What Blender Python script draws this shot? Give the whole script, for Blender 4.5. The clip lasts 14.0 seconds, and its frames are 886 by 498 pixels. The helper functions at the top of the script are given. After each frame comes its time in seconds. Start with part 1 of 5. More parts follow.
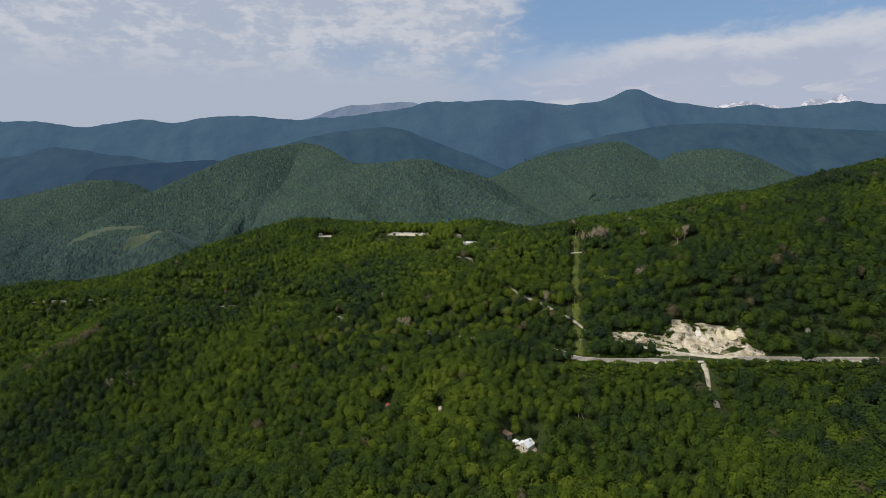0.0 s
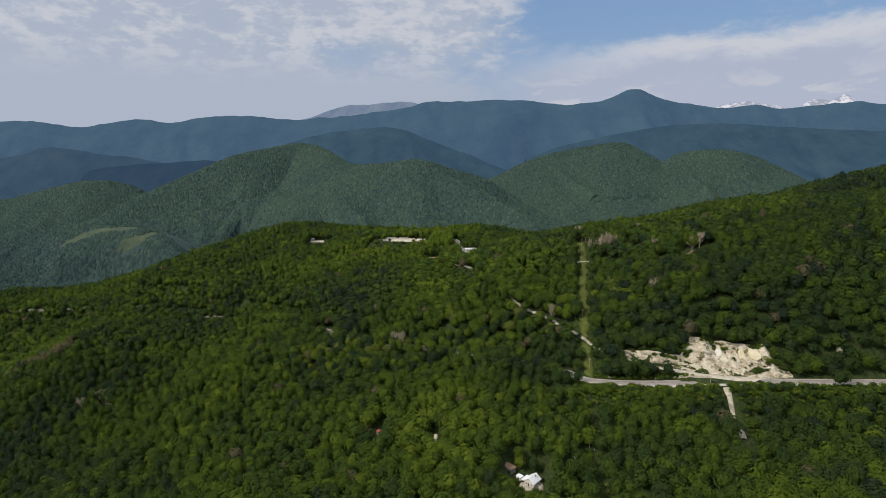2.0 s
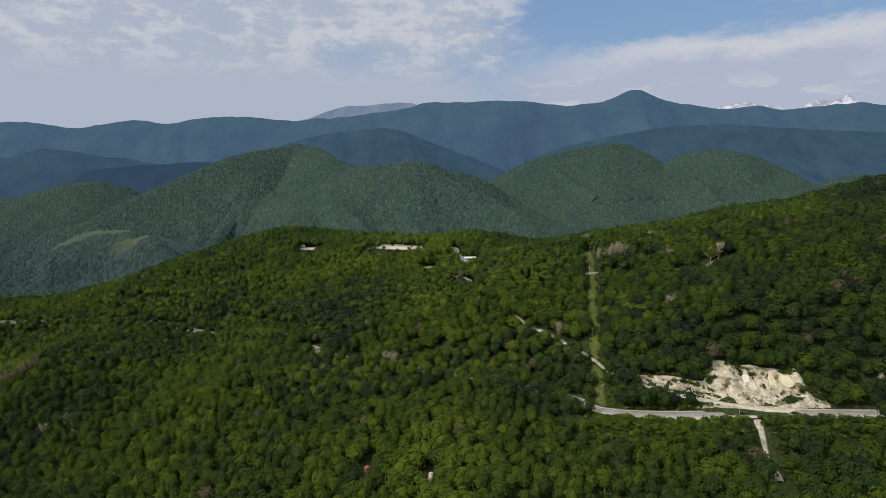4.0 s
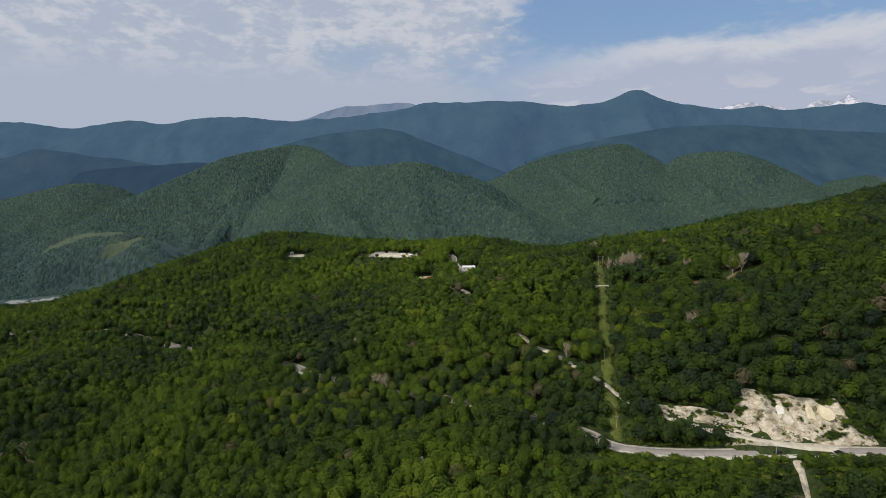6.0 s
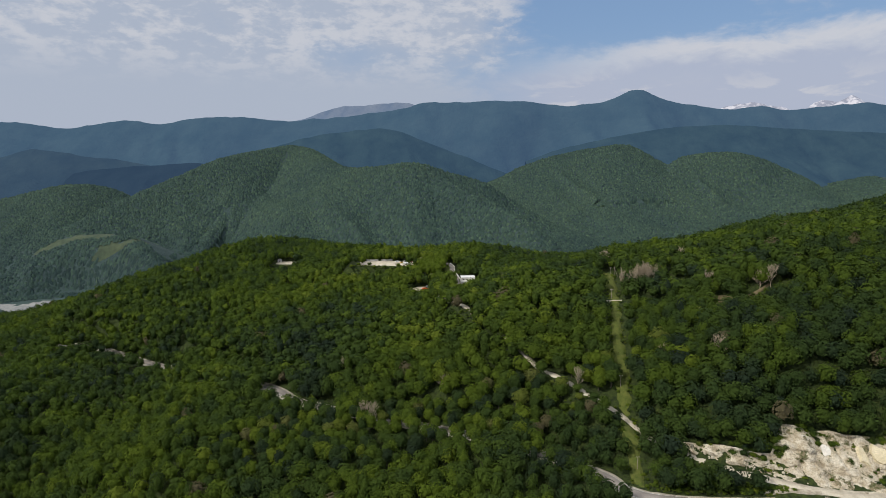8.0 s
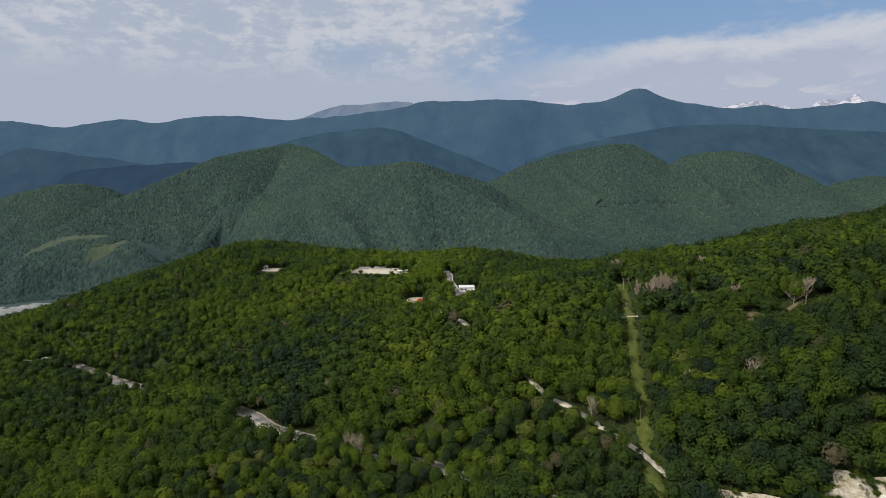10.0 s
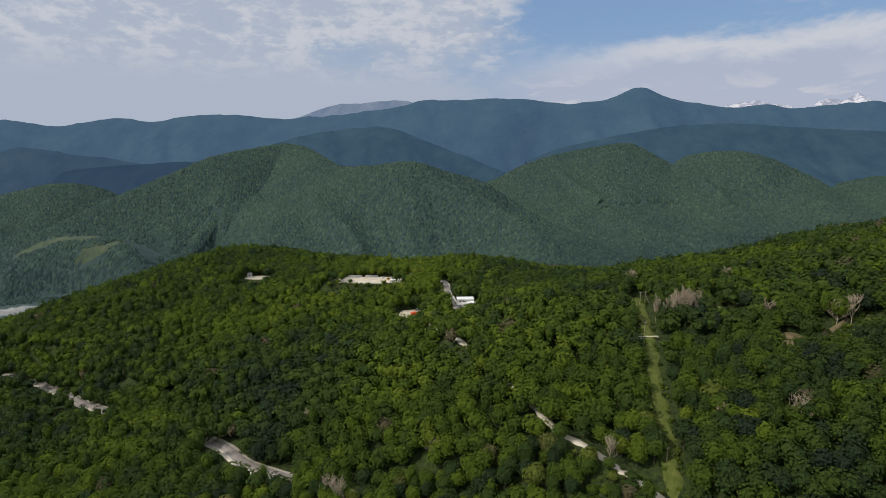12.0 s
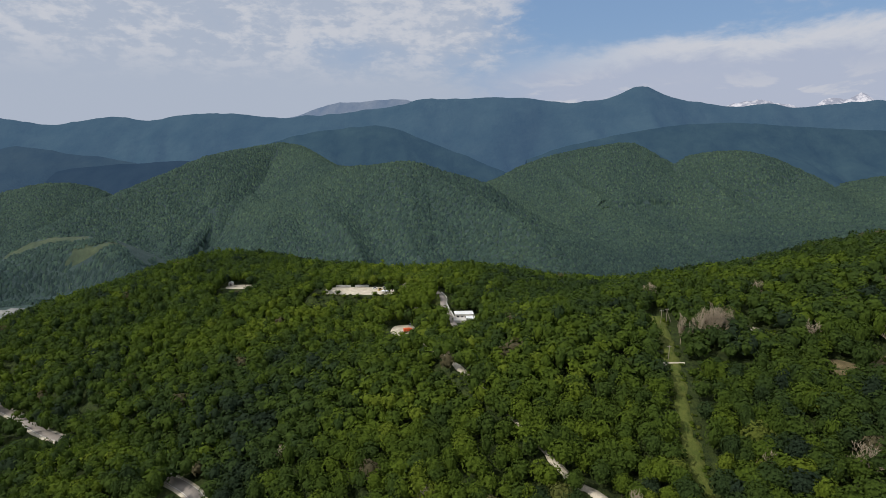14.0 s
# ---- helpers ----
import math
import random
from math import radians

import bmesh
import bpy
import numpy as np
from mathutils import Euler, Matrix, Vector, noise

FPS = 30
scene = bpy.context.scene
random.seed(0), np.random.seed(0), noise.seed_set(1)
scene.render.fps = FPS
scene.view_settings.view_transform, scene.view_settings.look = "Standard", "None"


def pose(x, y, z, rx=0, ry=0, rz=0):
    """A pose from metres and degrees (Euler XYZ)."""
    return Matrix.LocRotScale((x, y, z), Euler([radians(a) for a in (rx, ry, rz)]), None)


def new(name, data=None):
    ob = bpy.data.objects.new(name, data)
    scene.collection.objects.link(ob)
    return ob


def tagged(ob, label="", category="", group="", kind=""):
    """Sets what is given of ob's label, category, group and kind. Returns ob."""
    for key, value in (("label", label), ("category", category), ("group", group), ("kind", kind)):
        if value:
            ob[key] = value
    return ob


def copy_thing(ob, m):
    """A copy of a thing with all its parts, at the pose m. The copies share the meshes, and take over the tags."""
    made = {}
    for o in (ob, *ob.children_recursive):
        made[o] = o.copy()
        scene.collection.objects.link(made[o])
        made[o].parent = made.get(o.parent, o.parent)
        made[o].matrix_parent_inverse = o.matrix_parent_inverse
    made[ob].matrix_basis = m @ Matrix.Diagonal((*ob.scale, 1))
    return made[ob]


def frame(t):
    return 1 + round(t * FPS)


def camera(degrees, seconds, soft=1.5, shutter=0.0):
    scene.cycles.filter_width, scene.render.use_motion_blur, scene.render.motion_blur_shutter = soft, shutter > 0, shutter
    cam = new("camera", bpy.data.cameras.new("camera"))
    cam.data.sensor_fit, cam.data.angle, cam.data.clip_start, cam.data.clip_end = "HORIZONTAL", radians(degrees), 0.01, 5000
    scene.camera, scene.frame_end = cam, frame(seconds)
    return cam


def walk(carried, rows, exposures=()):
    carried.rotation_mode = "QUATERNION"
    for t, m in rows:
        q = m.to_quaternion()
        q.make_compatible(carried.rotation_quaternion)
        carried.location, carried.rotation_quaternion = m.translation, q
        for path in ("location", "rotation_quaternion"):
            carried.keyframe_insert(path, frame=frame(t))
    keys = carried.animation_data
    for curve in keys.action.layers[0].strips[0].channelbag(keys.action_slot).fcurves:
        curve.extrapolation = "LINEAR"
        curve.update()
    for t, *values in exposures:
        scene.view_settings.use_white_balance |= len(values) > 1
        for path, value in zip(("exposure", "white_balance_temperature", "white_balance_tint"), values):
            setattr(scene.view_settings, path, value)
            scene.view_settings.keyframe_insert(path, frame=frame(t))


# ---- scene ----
cam = camera(77.5, 14.0, 0.8)
METRES, EYE, TILT, LEAN, TURN = 300.0, 150.0, -10.7, 0.0, 0.0
ROWS = [
    (0.0, 0.0, 0.0, 0.0, 0.0, 0.0, -0.0),
    (0.5, 0.0018, 0.0305, 0.0065, -0.0, -0.01, -0.01),
    (1.0, 0.0038, 0.0622, 0.0133, -0.0, 0.0, -0.01),
    (1.5, 0.0058, 0.0949, 0.0198, -0.01, 0.02, -0.03),
    (2.0, 0.0082, 0.1285, 0.0268, -0.02, 0.02, -0.03),
    (2.5, 0.0104, 0.163, 0.0342, -0.02, 0.03, -0.02),
    (3.0, 0.0121, 0.1979, 0.0416, -0.04, 0.07, -0.02),
    (5.5, 0.0231, 0.3753, 0.0769, -0.11, 0.18, -0.04),
    (6.0, 0.0256, 0.4109, 0.0839, -0.13, 0.19, -0.03),
    (6.5, 0.0274, 0.4461, 0.0906, -0.16, 0.19, -0.02),
    (7.0, 0.0293, 0.4824, 0.0967, -0.17, 0.21, -0.02),
    (7.5, 0.0312, 0.5183, 0.1042, -0.18, 0.22, -0.01),
    (8.0, 0.033, 0.5541, 0.1113, -0.2, 0.22, -0.03),
    (10.5, 0.0451, 0.7313, 0.1421, -0.22, 0.13, -0.06),
    (11.0, 0.0472, 0.767, 0.1482, -0.25, 0.12, -0.08),
    (11.5, 0.0495, 0.8026, 0.1544, -0.27, 0.12, -0.08),
    (12.0, 0.0513, 0.8383, 0.1603, -0.28, 0.1, -0.09),
    (12.5, 0.0534, 0.8738, 0.1665, -0.28, 0.08, -0.1),
    (13.0, 0.0558, 0.9093, 0.1729, -0.3, 0.06, -0.11),
    (13.5, 0.0576, 0.945, 0.179, -0.32, 0.05, -0.12),
    (14.0, 0.0601, 0.9807, 0.185, -0.33, 0.04, -0.14),
]
walk(cam, [(t, pose(0, 0, EYE, TILT, LEAN, TURN) @ pose(METRES * x, METRES * y, METRES * z, 90 + pitch, roll, yaw)) for t, x, y, z, yaw, pitch, roll in ROWS])

# ---- light ----
SUN_AZIMUTH, SUN_HEIGHT = -118.0, 44.0  # degrees: clockwise from the flight direction, and above the horizon
scene.view_settings.exposure = 0.0


def sky_world():
    world = bpy.data.worlds.new("sky")
    scene.world = world
    world.use_nodes = True
    nt = world.node_tree
    nt.nodes.clear()
    n, l = nt.nodes.new, nt.links.new

    def math_node(op, a, b=None, clamp=False):
        m = n("ShaderNodeMath")
        m.operation, m.use_clamp = op, clamp
        for k, v in enumerate((a, b)):
            if v is None:
                continue
            if isinstance(v, (int, float)):
                m.inputs[k].default_value = v
            else:
                l(v, m.inputs[k])
        return m.outputs[0]

    def smooth(value, low, high):
        m = n("ShaderNodeMapRange")
        m.interpolation_type = "SMOOTHSTEP"
        l(value, m.inputs["Value"])
        m.inputs["From Min"].default_value, m.inputs["From Max"].default_value = low, high
        return m.outputs["Result"]

    def noise_at(vector, scale, detail, rough=0.55, warp=0.0):
        t = n("ShaderNodeTexNoise")
        t.inputs["Scale"].default_value, t.inputs["Detail"].default_value = scale, detail
        t.inputs["Roughness"].default_value, t.inputs["Distortion"].default_value = rough, warp
        l(vector, t.inputs["Vector"])
        return t.outputs["Fac"]

    sky = n("ShaderNodeTexSky")
    sky.sky_type, sky.sun_disc = "NISHITA", False
    sky.sun_elevation, sky.sun_rotation = radians(SUN_HEIGHT), radians(SUN_AZIMUTH)
    sky.air_density, sky.dust_density, sky.ozone_density = 1.0, 1.5, 1.5
    tex = n("ShaderNodeTexCoord").outputs["Generated"]
    sep = n("ShaderNodeSeparateXYZ")
    l(tex, sep.inputs[0])
    x, y, z = sep.outputs
    # mottled high cloud
    spread = n("ShaderNodeMapping")
    spread.inputs["Scale"].default_value = (1.0, 1.0, 2.3)
    l(tex, spread.inputs["Vector"])
    broad = noise_at(spread.outputs[0], 3.2, 3.0, 0.5, 0.3)
    fine = noise_at(spread.outputs[0], 15.0, 6.0, 0.6, 0.35)
    tiny = noise_at(spread.outputs[0], 44.0, 4.0, 0.6, 0.2)
    mottle = math_node("ADD", math_node("MULTIPLY", fine, 0.65), math_node("MULTIPLY", tiny, 0.35))
    # more cover towards the west, clear high up towards the east, a gap between
    side = smooth(x, 0.22, -0.10)
    gap = math_node("MULTIPLY", smooth(math_node("ABSOLUTE", math_node("ADD", x, 0.13)), 0.20, 0.0), smooth(math_node("ABSOLUTE", math_node("SUBTRACT", z, 0.155)), 0.06, 0.0))
    cover = math_node("ADD", math_node("ADD", math_node("MULTIPLY", broad, 0.55), math_node("MULTIPLY", mottle, 0.5)), math_node("MULTIPLY", side, 0.46))
    cover = math_node("SUBTRACT", cover, math_node("MULTIPLY", gap, math_node("MULTIPLY", mottle, 0.42)))
    veil = smooth(cover, 0.56, 0.90)
    # a long bank that climbs slightly to the east, ragged above, with grey cloud below it
    stretched = n("ShaderNodeMapping")
    stretched.inputs["Scale"].default_value = (5.0, 5.0, 14.0)
    l(tex, stretched.inputs["Vector"])
    rag = noise_at(stretched.outputs[0], 1.6, 8.0, 0.62, 0.5)
    line = math_node("SUBTRACT", z, math_node("ADD", math_node("MULTIPLY", x, 0.055), 0.132))
    line = math_node("ADD", line, math_node("MULTIPLY", math_node("SUBTRACT", rag, 0.5), 0.075))
    line = math_node("ADD", line, math_node("MULTIPLY", math_node("SUBTRACT", mottle, 0.5), 0.05))
    east = smooth(x, 0.0, 0.22)
    bank = math_node("MULTIPLY", math_node("MULTIPLY", smooth(line, 0.030, -0.006), smooth(line, -0.034, -0.004)), smooth(x, 0.05, 0.40))
    under = math_node("MULTIPLY", smooth(line, 0.004, -0.03), east)
    # heaped tops on the horizon
    heap = math_node("MULTIPLY", smooth(rag, 0.52, 0.62), smooth(z, 0.14, 0.07))
    haze = smooth(z, 0.20, 0.0)

    def mix(fac, a, b):
        m = n("ShaderNodeMix")
        m.data_type = "RGBA"
        l(fac, m.inputs["Factor"])
        for k, v in (("A", a), ("B", b)):
            sock = m.inputs[6] if k == "A" else m.inputs[7]
            if isinstance(v, tuple):
                sock.default_value = (*v, 1)
            else:
                l(v, sock)
        return m.outputs[2]

    scaled = n("ShaderNodeVectorMath")
    scaled.operation = "SCALE"
    l(sky.outputs[0], scaled.inputs[0])
    scaled.inputs["Scale"].default_value = 0.085
    deep = mix(math_node("ADD", 0.55, 0.0), scaled.outputs[0], (0.235, 0.39, 0.665))
    blue = mix(math_node("MULTIPLY", haze, 0.75), deep, (0.34, 0.42, 0.58))
    grey = mix(math_node("MULTIPLY", veil, 0.88), blue, (0.425, 0.472, 0.565))
    grey = mix(math_node("MULTIPLY", under, 0.80), grey, (0.45, 0.48, 0.585))
    bright = math_node("MULTIPLY", smooth(mottle, 0.44, 0.60), smooth(z, 0.085, 0.17))
    grey = mix(math_node("MULTIPLY", math_node("MULTIPLY", bright, veil), 0.55), grey, (0.66, 0.66, 0.69))
    grey = mix(math_node("MULTIPLY", bank, 0.75), grey, (0.66, 0.65, 0.67))
    grey = mix(math_node("MULTIPLY", math_node("MULTIPLY", heap, smooth(x, 0.0, 0.25)), 0.55), grey, (0.62, 0.62, 0.65))
    # overhead, out of view, the sky is brightened to add fill light
    grey = mix(math_node("MULTIPLY", smooth(z, 0.28, 0.65), 0.75), grey, (0.98, 1.0, 1.05))
    bg = n("ShaderNodeBackground")
    l(grey, bg.inputs["Color"])
    bg.inputs["Strength"].default_value = 1.0
    l(bg.outputs[0], n("ShaderNodeOutputWorld").inputs[0])


sky_world()
sun = new("sun", bpy.data.lights.new("sun", "SUN"))
sun.data.energy, sun.data.angle, sun.data.color = 3.1, radians(0.6), (1.0, 0.95, 0.86)
sun.matrix_world = pose(0, 0, 900, 90 - SUN_HEIGHT, 0, 180 - SUN_AZIMUTH)


# ---- materials ----
def material(name, rough=0.9):
    m = bpy.data.materials.new(name)
    m.use_nodes = True
    nt = m.node_tree
    bsdf = nt.nodes["Principled BSDF"]
    bsdf.inputs["Roughness"].default_value = rough
    bsdf.inputs["Specular IOR Level"].default_value = 0.25
    return m, nt, bsdf


def ramp(nt, stops, fac):
    r = nt.nodes.new("ShaderNodeValToRGB")
    els = r.color_ramp.elements
    while len(els) < len(stops):
        els.new(0.5)
    for e, (p, c) in zip(els, stops):
        e.position, e.color = p, (*c, 1)
    nt.links.new(fac, r.inputs[0])
    return r.outputs[0]


def noise_tex(nt, scale, detail=4.0, rough=0.55, kind="NOISE"):
    pos = nt.nodes.new("ShaderNodeNewGeometry").outputs["Position"]
    if kind == "VORONOI":
        t = nt.nodes.new("ShaderNodeTexVoronoi")
        t.inputs["Scale"].default_value = scale
        nt.links.new(pos, t.inputs["Vector"])
        return t.outputs["Distance"]
    t = nt.nodes.new("ShaderNodeTexNoise")
    t.inputs["Scale"].default_value, t.inputs["Detail"].default_value, t.inputs["Roughness"].default_value = scale, detail, rough
    nt.links.new(pos, t.inputs["Vector"])
    return t.outputs["Fac"]


def bump(nt, bsdf, height, strength, distance):
    b = nt.nodes.new("ShaderNodeBump")
    b.inputs["Strength"].default_value, b.inputs["Distance"].default_value = strength, distance
    nt.links.new(height, b.inputs["Height"])
    nt.links.new(b.outputs[0], bsdf.inputs["Normal"])


def blend(nt, fac, a, b, mode="MIX"):
    m = nt.nodes.new("ShaderNodeMix")
    m.data_type, m.blend_type = "RGBA", mode
    for sock, v in ((m.inputs[0], fac), (m.inputs[6], a), (m.inputs[7], b)):
        if isinstance(v, tuple):
            sock.default_value = (*v, 1)
        elif isinstance(v, (int, float)):
            sock.default_value = v
        else:
            nt.links.new(v, sock)
    return m.outputs[2]


def earth(name, dark, light, scale=0.4, fine=6.0, strength=0.5, distance=0.15, rough=0.95):
    """Soil, gravel, plaster and the like: two scales of mottling and a fine relief."""
    m, nt, bsdf = material(name, rough)
    broad, small = noise_tex(nt, scale, 5.0), noise_tex(nt, fine, 4.0, 0.65)
    base = ramp(nt, [(0.32, dark), (0.68, light)], broad)
    grain = ramp(nt, [(0.3, (0.72, 0.72, 0.72)), (0.7, (1.12, 1.1, 1.06))], small)
    nt.links.new(blend(nt, 1.0, base, grain, "MULTIPLY"), bsdf.inputs["Base Color"])
    bump(nt, bsdf, small, strength, distance)
    return m


TONES = [(0.0, (0.022, 0.037, 0.022)), (0.25, (0.0345, 0.059, 0.017)), (0.55, (0.058, 0.091, 0.0135)),
         (0.80, (0.087, 0.126, 0.014)), (0.93, (0.116, 0.153, 0.018)), (1.0, (0.105, 0.092, 0.055))]


def foliage(name, single, stops=TONES, spread=0.13, grain=1.9, mottling=0.85, relief=0.45):
    """Leaves: the tree's own tone, each tuft a little lighter or darker; light passes through in part."""
    m, nt, bsdf = material(name, 0.75)
    bsdf.inputs["Specular IOR Level"].default_value = 0.08
    if single:
        tone = nt.nodes.new("ShaderNodeObjectInfo").outputs["Random"]
    else:
        a = nt.nodes.new("ShaderNodeAttribute")
        a.attribute_name = "tone"
        tone = a.outputs["Fac"]
    isle = nt.nodes.new("ShaderNodeNewGeometry").outputs["Random Per Island"]
    base = ramp(nt, stops, tone)
    tuft = ramp(nt, [(0.0, (1 - spread,) * 3), (1.0, (1 + spread, 1 + spread * 0.9, 1 + spread * 0.5))], isle)
    leaf = blend(nt, 1.0, base, tuft, "MULTIPLY")
    patch = ramp(nt, [(0.3, (1 - 0.42 * mottling, 1 - 0.38 * mottling, 1 - 0.34 * mottling)), (0.7, (1 + 0.4 * mottling, 1 + 0.35 * mottling, 1 + 0.15 * mottling))], noise_tex(nt, grain, 3.0, 0.7))
    leaf = blend(nt, 0.9, leaf, patch, "MULTIPLY")
    nt.links.new(leaf, bsdf.inputs["Base Color"])
    bump(nt, bsdf, noise_tex(nt, grain * 1.5, 3.0, 0.7), 0.8, relief)
    trans = nt.nodes.new("ShaderNodeBsdfTranslucent")
    nt.links.new(blend(nt, 1.0, leaf, (1.1, 1.25, 0.6), "MULTIPLY"), trans.inputs["Color"])
    mixer = nt.nodes.new("ShaderNodeMixShader")
    mixer.inputs[0].default_value = 0.30
    nt.links.new(bsdf.outputs[0], mixer.inputs[1])
    nt.links.new(trans.outputs[0], mixer.inputs[2])
    nt.links.new(mixer.outputs[0], nt.nodes["Material Output"].inputs[0])
    return m


LEAF, LEAF_ONE = foliage("leaves_of_the_wood", False), foliage("leaves", True)
# bluish haze of the distance is mixed into these leaf colours
HAZED_TONES = [(0.0, (0.032, 0.058, 0.062)), (0.5, (0.049, 0.085, 0.074)), (1.0, (0.072, 0.113, 0.080))]
FAR_LEAF = foliage("hazed_leaves_of_far_woods", False, HAZED_TONES, 0.26, 0.05, 0.45, 4.0)
BLOSSOM = foliage("white_blossom", True, [(0.0, (0.30, 0.31, 0.24)), (1.0, (0.46, 0.46, 0.38))], 0.4)
FLOOR = earth("forest_floor", (0.014, 0.026, 0.007), (0.056, 0.078, 0.017), 0.45, 1.1, 1.0, 1.2)
GRASS = earth("rough_grass", (0.060, 0.088, 0.014), (0.118, 0.132, 0.030), 0.35, 1.8, 1.0, 0.5)
# ground under the far woods, with the same haze put into its colour
WOODS = earth("hazed_valley_woods", (0.034, 0.059, 0.060), (0.048, 0.080, 0.074), 0.02, 0.13, 1.0, 4.0)
MEADOW = earth("meadow_grass", (0.040, 0.062, 0.040), (0.064, 0.084, 0.048), 0.012, 0.06, 0.3, 1.0)
SHINGLE = earth("river_shingle", (0.13, 0.145, 0.15), (0.30, 0.30, 0.29), 0.012, 0.08, 0.2, 0.3)
GRAVEL = earth("pale_gravel", (0.42, 0.37, 0.29), (0.60, 0.55, 0.45), 0.25, 2.5, 0.4, 0.08)
ASPHALT = earth("worn_asphalt", (0.24, 0.215, 0.195), (0.31, 0.28, 0.255), 0.2, 3.0, 0.15, 0.03)
ROCK = earth("cream_limestone", (0.30, 0.26, 0.19), (0.62, 0.56, 0.46), 0.16, 1.3, 1.0, 0.5)


def weathered_face():
    """Quarried limestone with soil and thin grass caught in it."""
    m, nt, bsdf = material("quarried_limestone", 0.95)
    stone = ramp(nt, [(0.32, (0.30, 0.24, 0.155)), (0.48, (0.50, 0.435, 0.33)), (0.68, (0.68, 0.63, 0.53))], noise_tex(nt, 0.20, 6.0, 0.65))
    grain = ramp(nt, [(0.32, (0.54, 0.52, 0.48)), (0.56, (1.1, 1.09, 1.06))], noise_tex(nt, 1.4, 5.0, 0.7))
    stone = blend(nt, 1.0, stone, grain, "MULTIPLY")
    soil = ramp(nt, [(0.4, (0.085, 0.095, 0.035)), (0.6, (0.22, 0.18, 0.11))], noise_tex(nt, 0.9, 3.0))
    nt.links.new(blend(nt, ramp(nt, [(0.545, (0, 0, 0)), (0.59, (1, 1, 1))], noise_tex(nt, 0.12, 6.0, 0.72)), stone, soil), bsdf.inputs["Base Color"])
    bump(nt, bsdf, noise_tex(nt, 0.9, 6.0, 0.75), 1.0, 0.9)
    return m


FACE = weathered_face()
SLAB = earth("yellow_limestone", (0.58, 0.50, 0.33), (0.70, 0.62, 0.44), 0.3, 1.8, 0.5, 0.15)
PALE_SLAB = earth("white_limestone", (0.56, 0.52, 0.46), (0.70, 0.67, 0.61), 0.3, 1.8, 0.5, 0.15)
SCREE = earth("loose_scree", (0.30, 0.26, 0.20), (0.56, 0.50, 0.40), 0.5, 1.6, 1.0, 0.4)
SOIL = earth("bare_soil", (0.10, 0.085, 0.045), (0.20, 0.16, 0.09), 0.3, 1.6, 0.8, 0.3)
BARK = earth("bark", (0.06, 0.05, 0.04), (0.12, 0.10, 0.08), 2.0, 9.0, 0.8, 0.05)
PALE_BARK = earth("pale_bare_wood", (0.28, 0.23, 0.165), (0.44, 0.365, 0.27), 1.5, 8.0, 0.6, 0.05)


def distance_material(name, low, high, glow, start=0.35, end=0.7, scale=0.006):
    """Far mountains: a plain backdrop whose own faint blue glow stands in for haze."""
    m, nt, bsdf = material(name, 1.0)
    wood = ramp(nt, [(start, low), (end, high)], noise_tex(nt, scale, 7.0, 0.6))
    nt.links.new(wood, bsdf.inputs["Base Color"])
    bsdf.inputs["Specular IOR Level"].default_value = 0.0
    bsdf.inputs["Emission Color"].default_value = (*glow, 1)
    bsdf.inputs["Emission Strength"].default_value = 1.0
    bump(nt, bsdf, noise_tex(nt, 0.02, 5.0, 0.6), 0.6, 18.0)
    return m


# ---- the lie of the land ----
VALLEY, FLAT = -430.0, -385.0
# rounded rises of the near hill: centre x, y, half widths in x and y, height
RISES = [
    (395, 509, 747, 523, 495), (-313, 894, 308, 175, 163), (298, 601, 49, 107, 23), (907, 740, 200, 679, 554),
    (173, 413, 262, 169, -50), (-352, 651, 73, 401, 8), (118, 600, 84, 51, 26), (-234, 1035, 94, 85, 79),
    (-733, 625, 149, 637, 145), (-291, 612, 179, 49, 3), (213, 474, 73, 49, 26), (323, 356, 115, 90, -41),
    (866, 1117, 153, 640, -227), (-386, 560, 55, 59, 41), (-22, 568, 48, 50, 10), (1144, 637, 346, 167, 334),
    (-203, 518, 49, 68, 16), (866, 522, 177, 263, -418), (401, 479, 72, 234, 9), (57, 812, 49, 86, 15),
    (1151, 297, 271, 165, 171),
]

# lesser spurs and hollows on it: centre x, y, half width, height
SPURS = [(60, 780, 50, -4.8), (480, 730, 85, 4.5), (-420, 830, 50, 4.5), (180, 680, 50, 10.1), (300, 630, 50, -4.2), (360, 730, 50, 4.2), (-600, 880, 50, -5.7), (120, 730, 50, -6.4), (-120, 480, 50, 7.1), (-240, 480, 50, -5.5), (420, 780, 50, 4.7), (-180, 780, 50, -5.6), (-420, 730, 50, 5.7), (-60, 930, 50, 3.6), (-540, 880, 50, -2.8), (-180, 930, 50, -2.0), (-300, 930, 50, 1.4), (-720, 830, 50, 4.1), (180, 480, 50, -3.0), (60, 580, 50, -4.2), (360, 630, 50, -4.3), (300, 730, 50, -1.6)]


def lattice(ix, iy, seed):
    h = (ix * 374761393 + iy * 668265263 + seed * 974634777) & 0xFFFFFFFF
    h = ((h ^ (h >> 13)) * 1274126177) & 0xFFFFFFFF
    return ((h ^ (h >> 16)) & 0xFFFF) / 65535.0


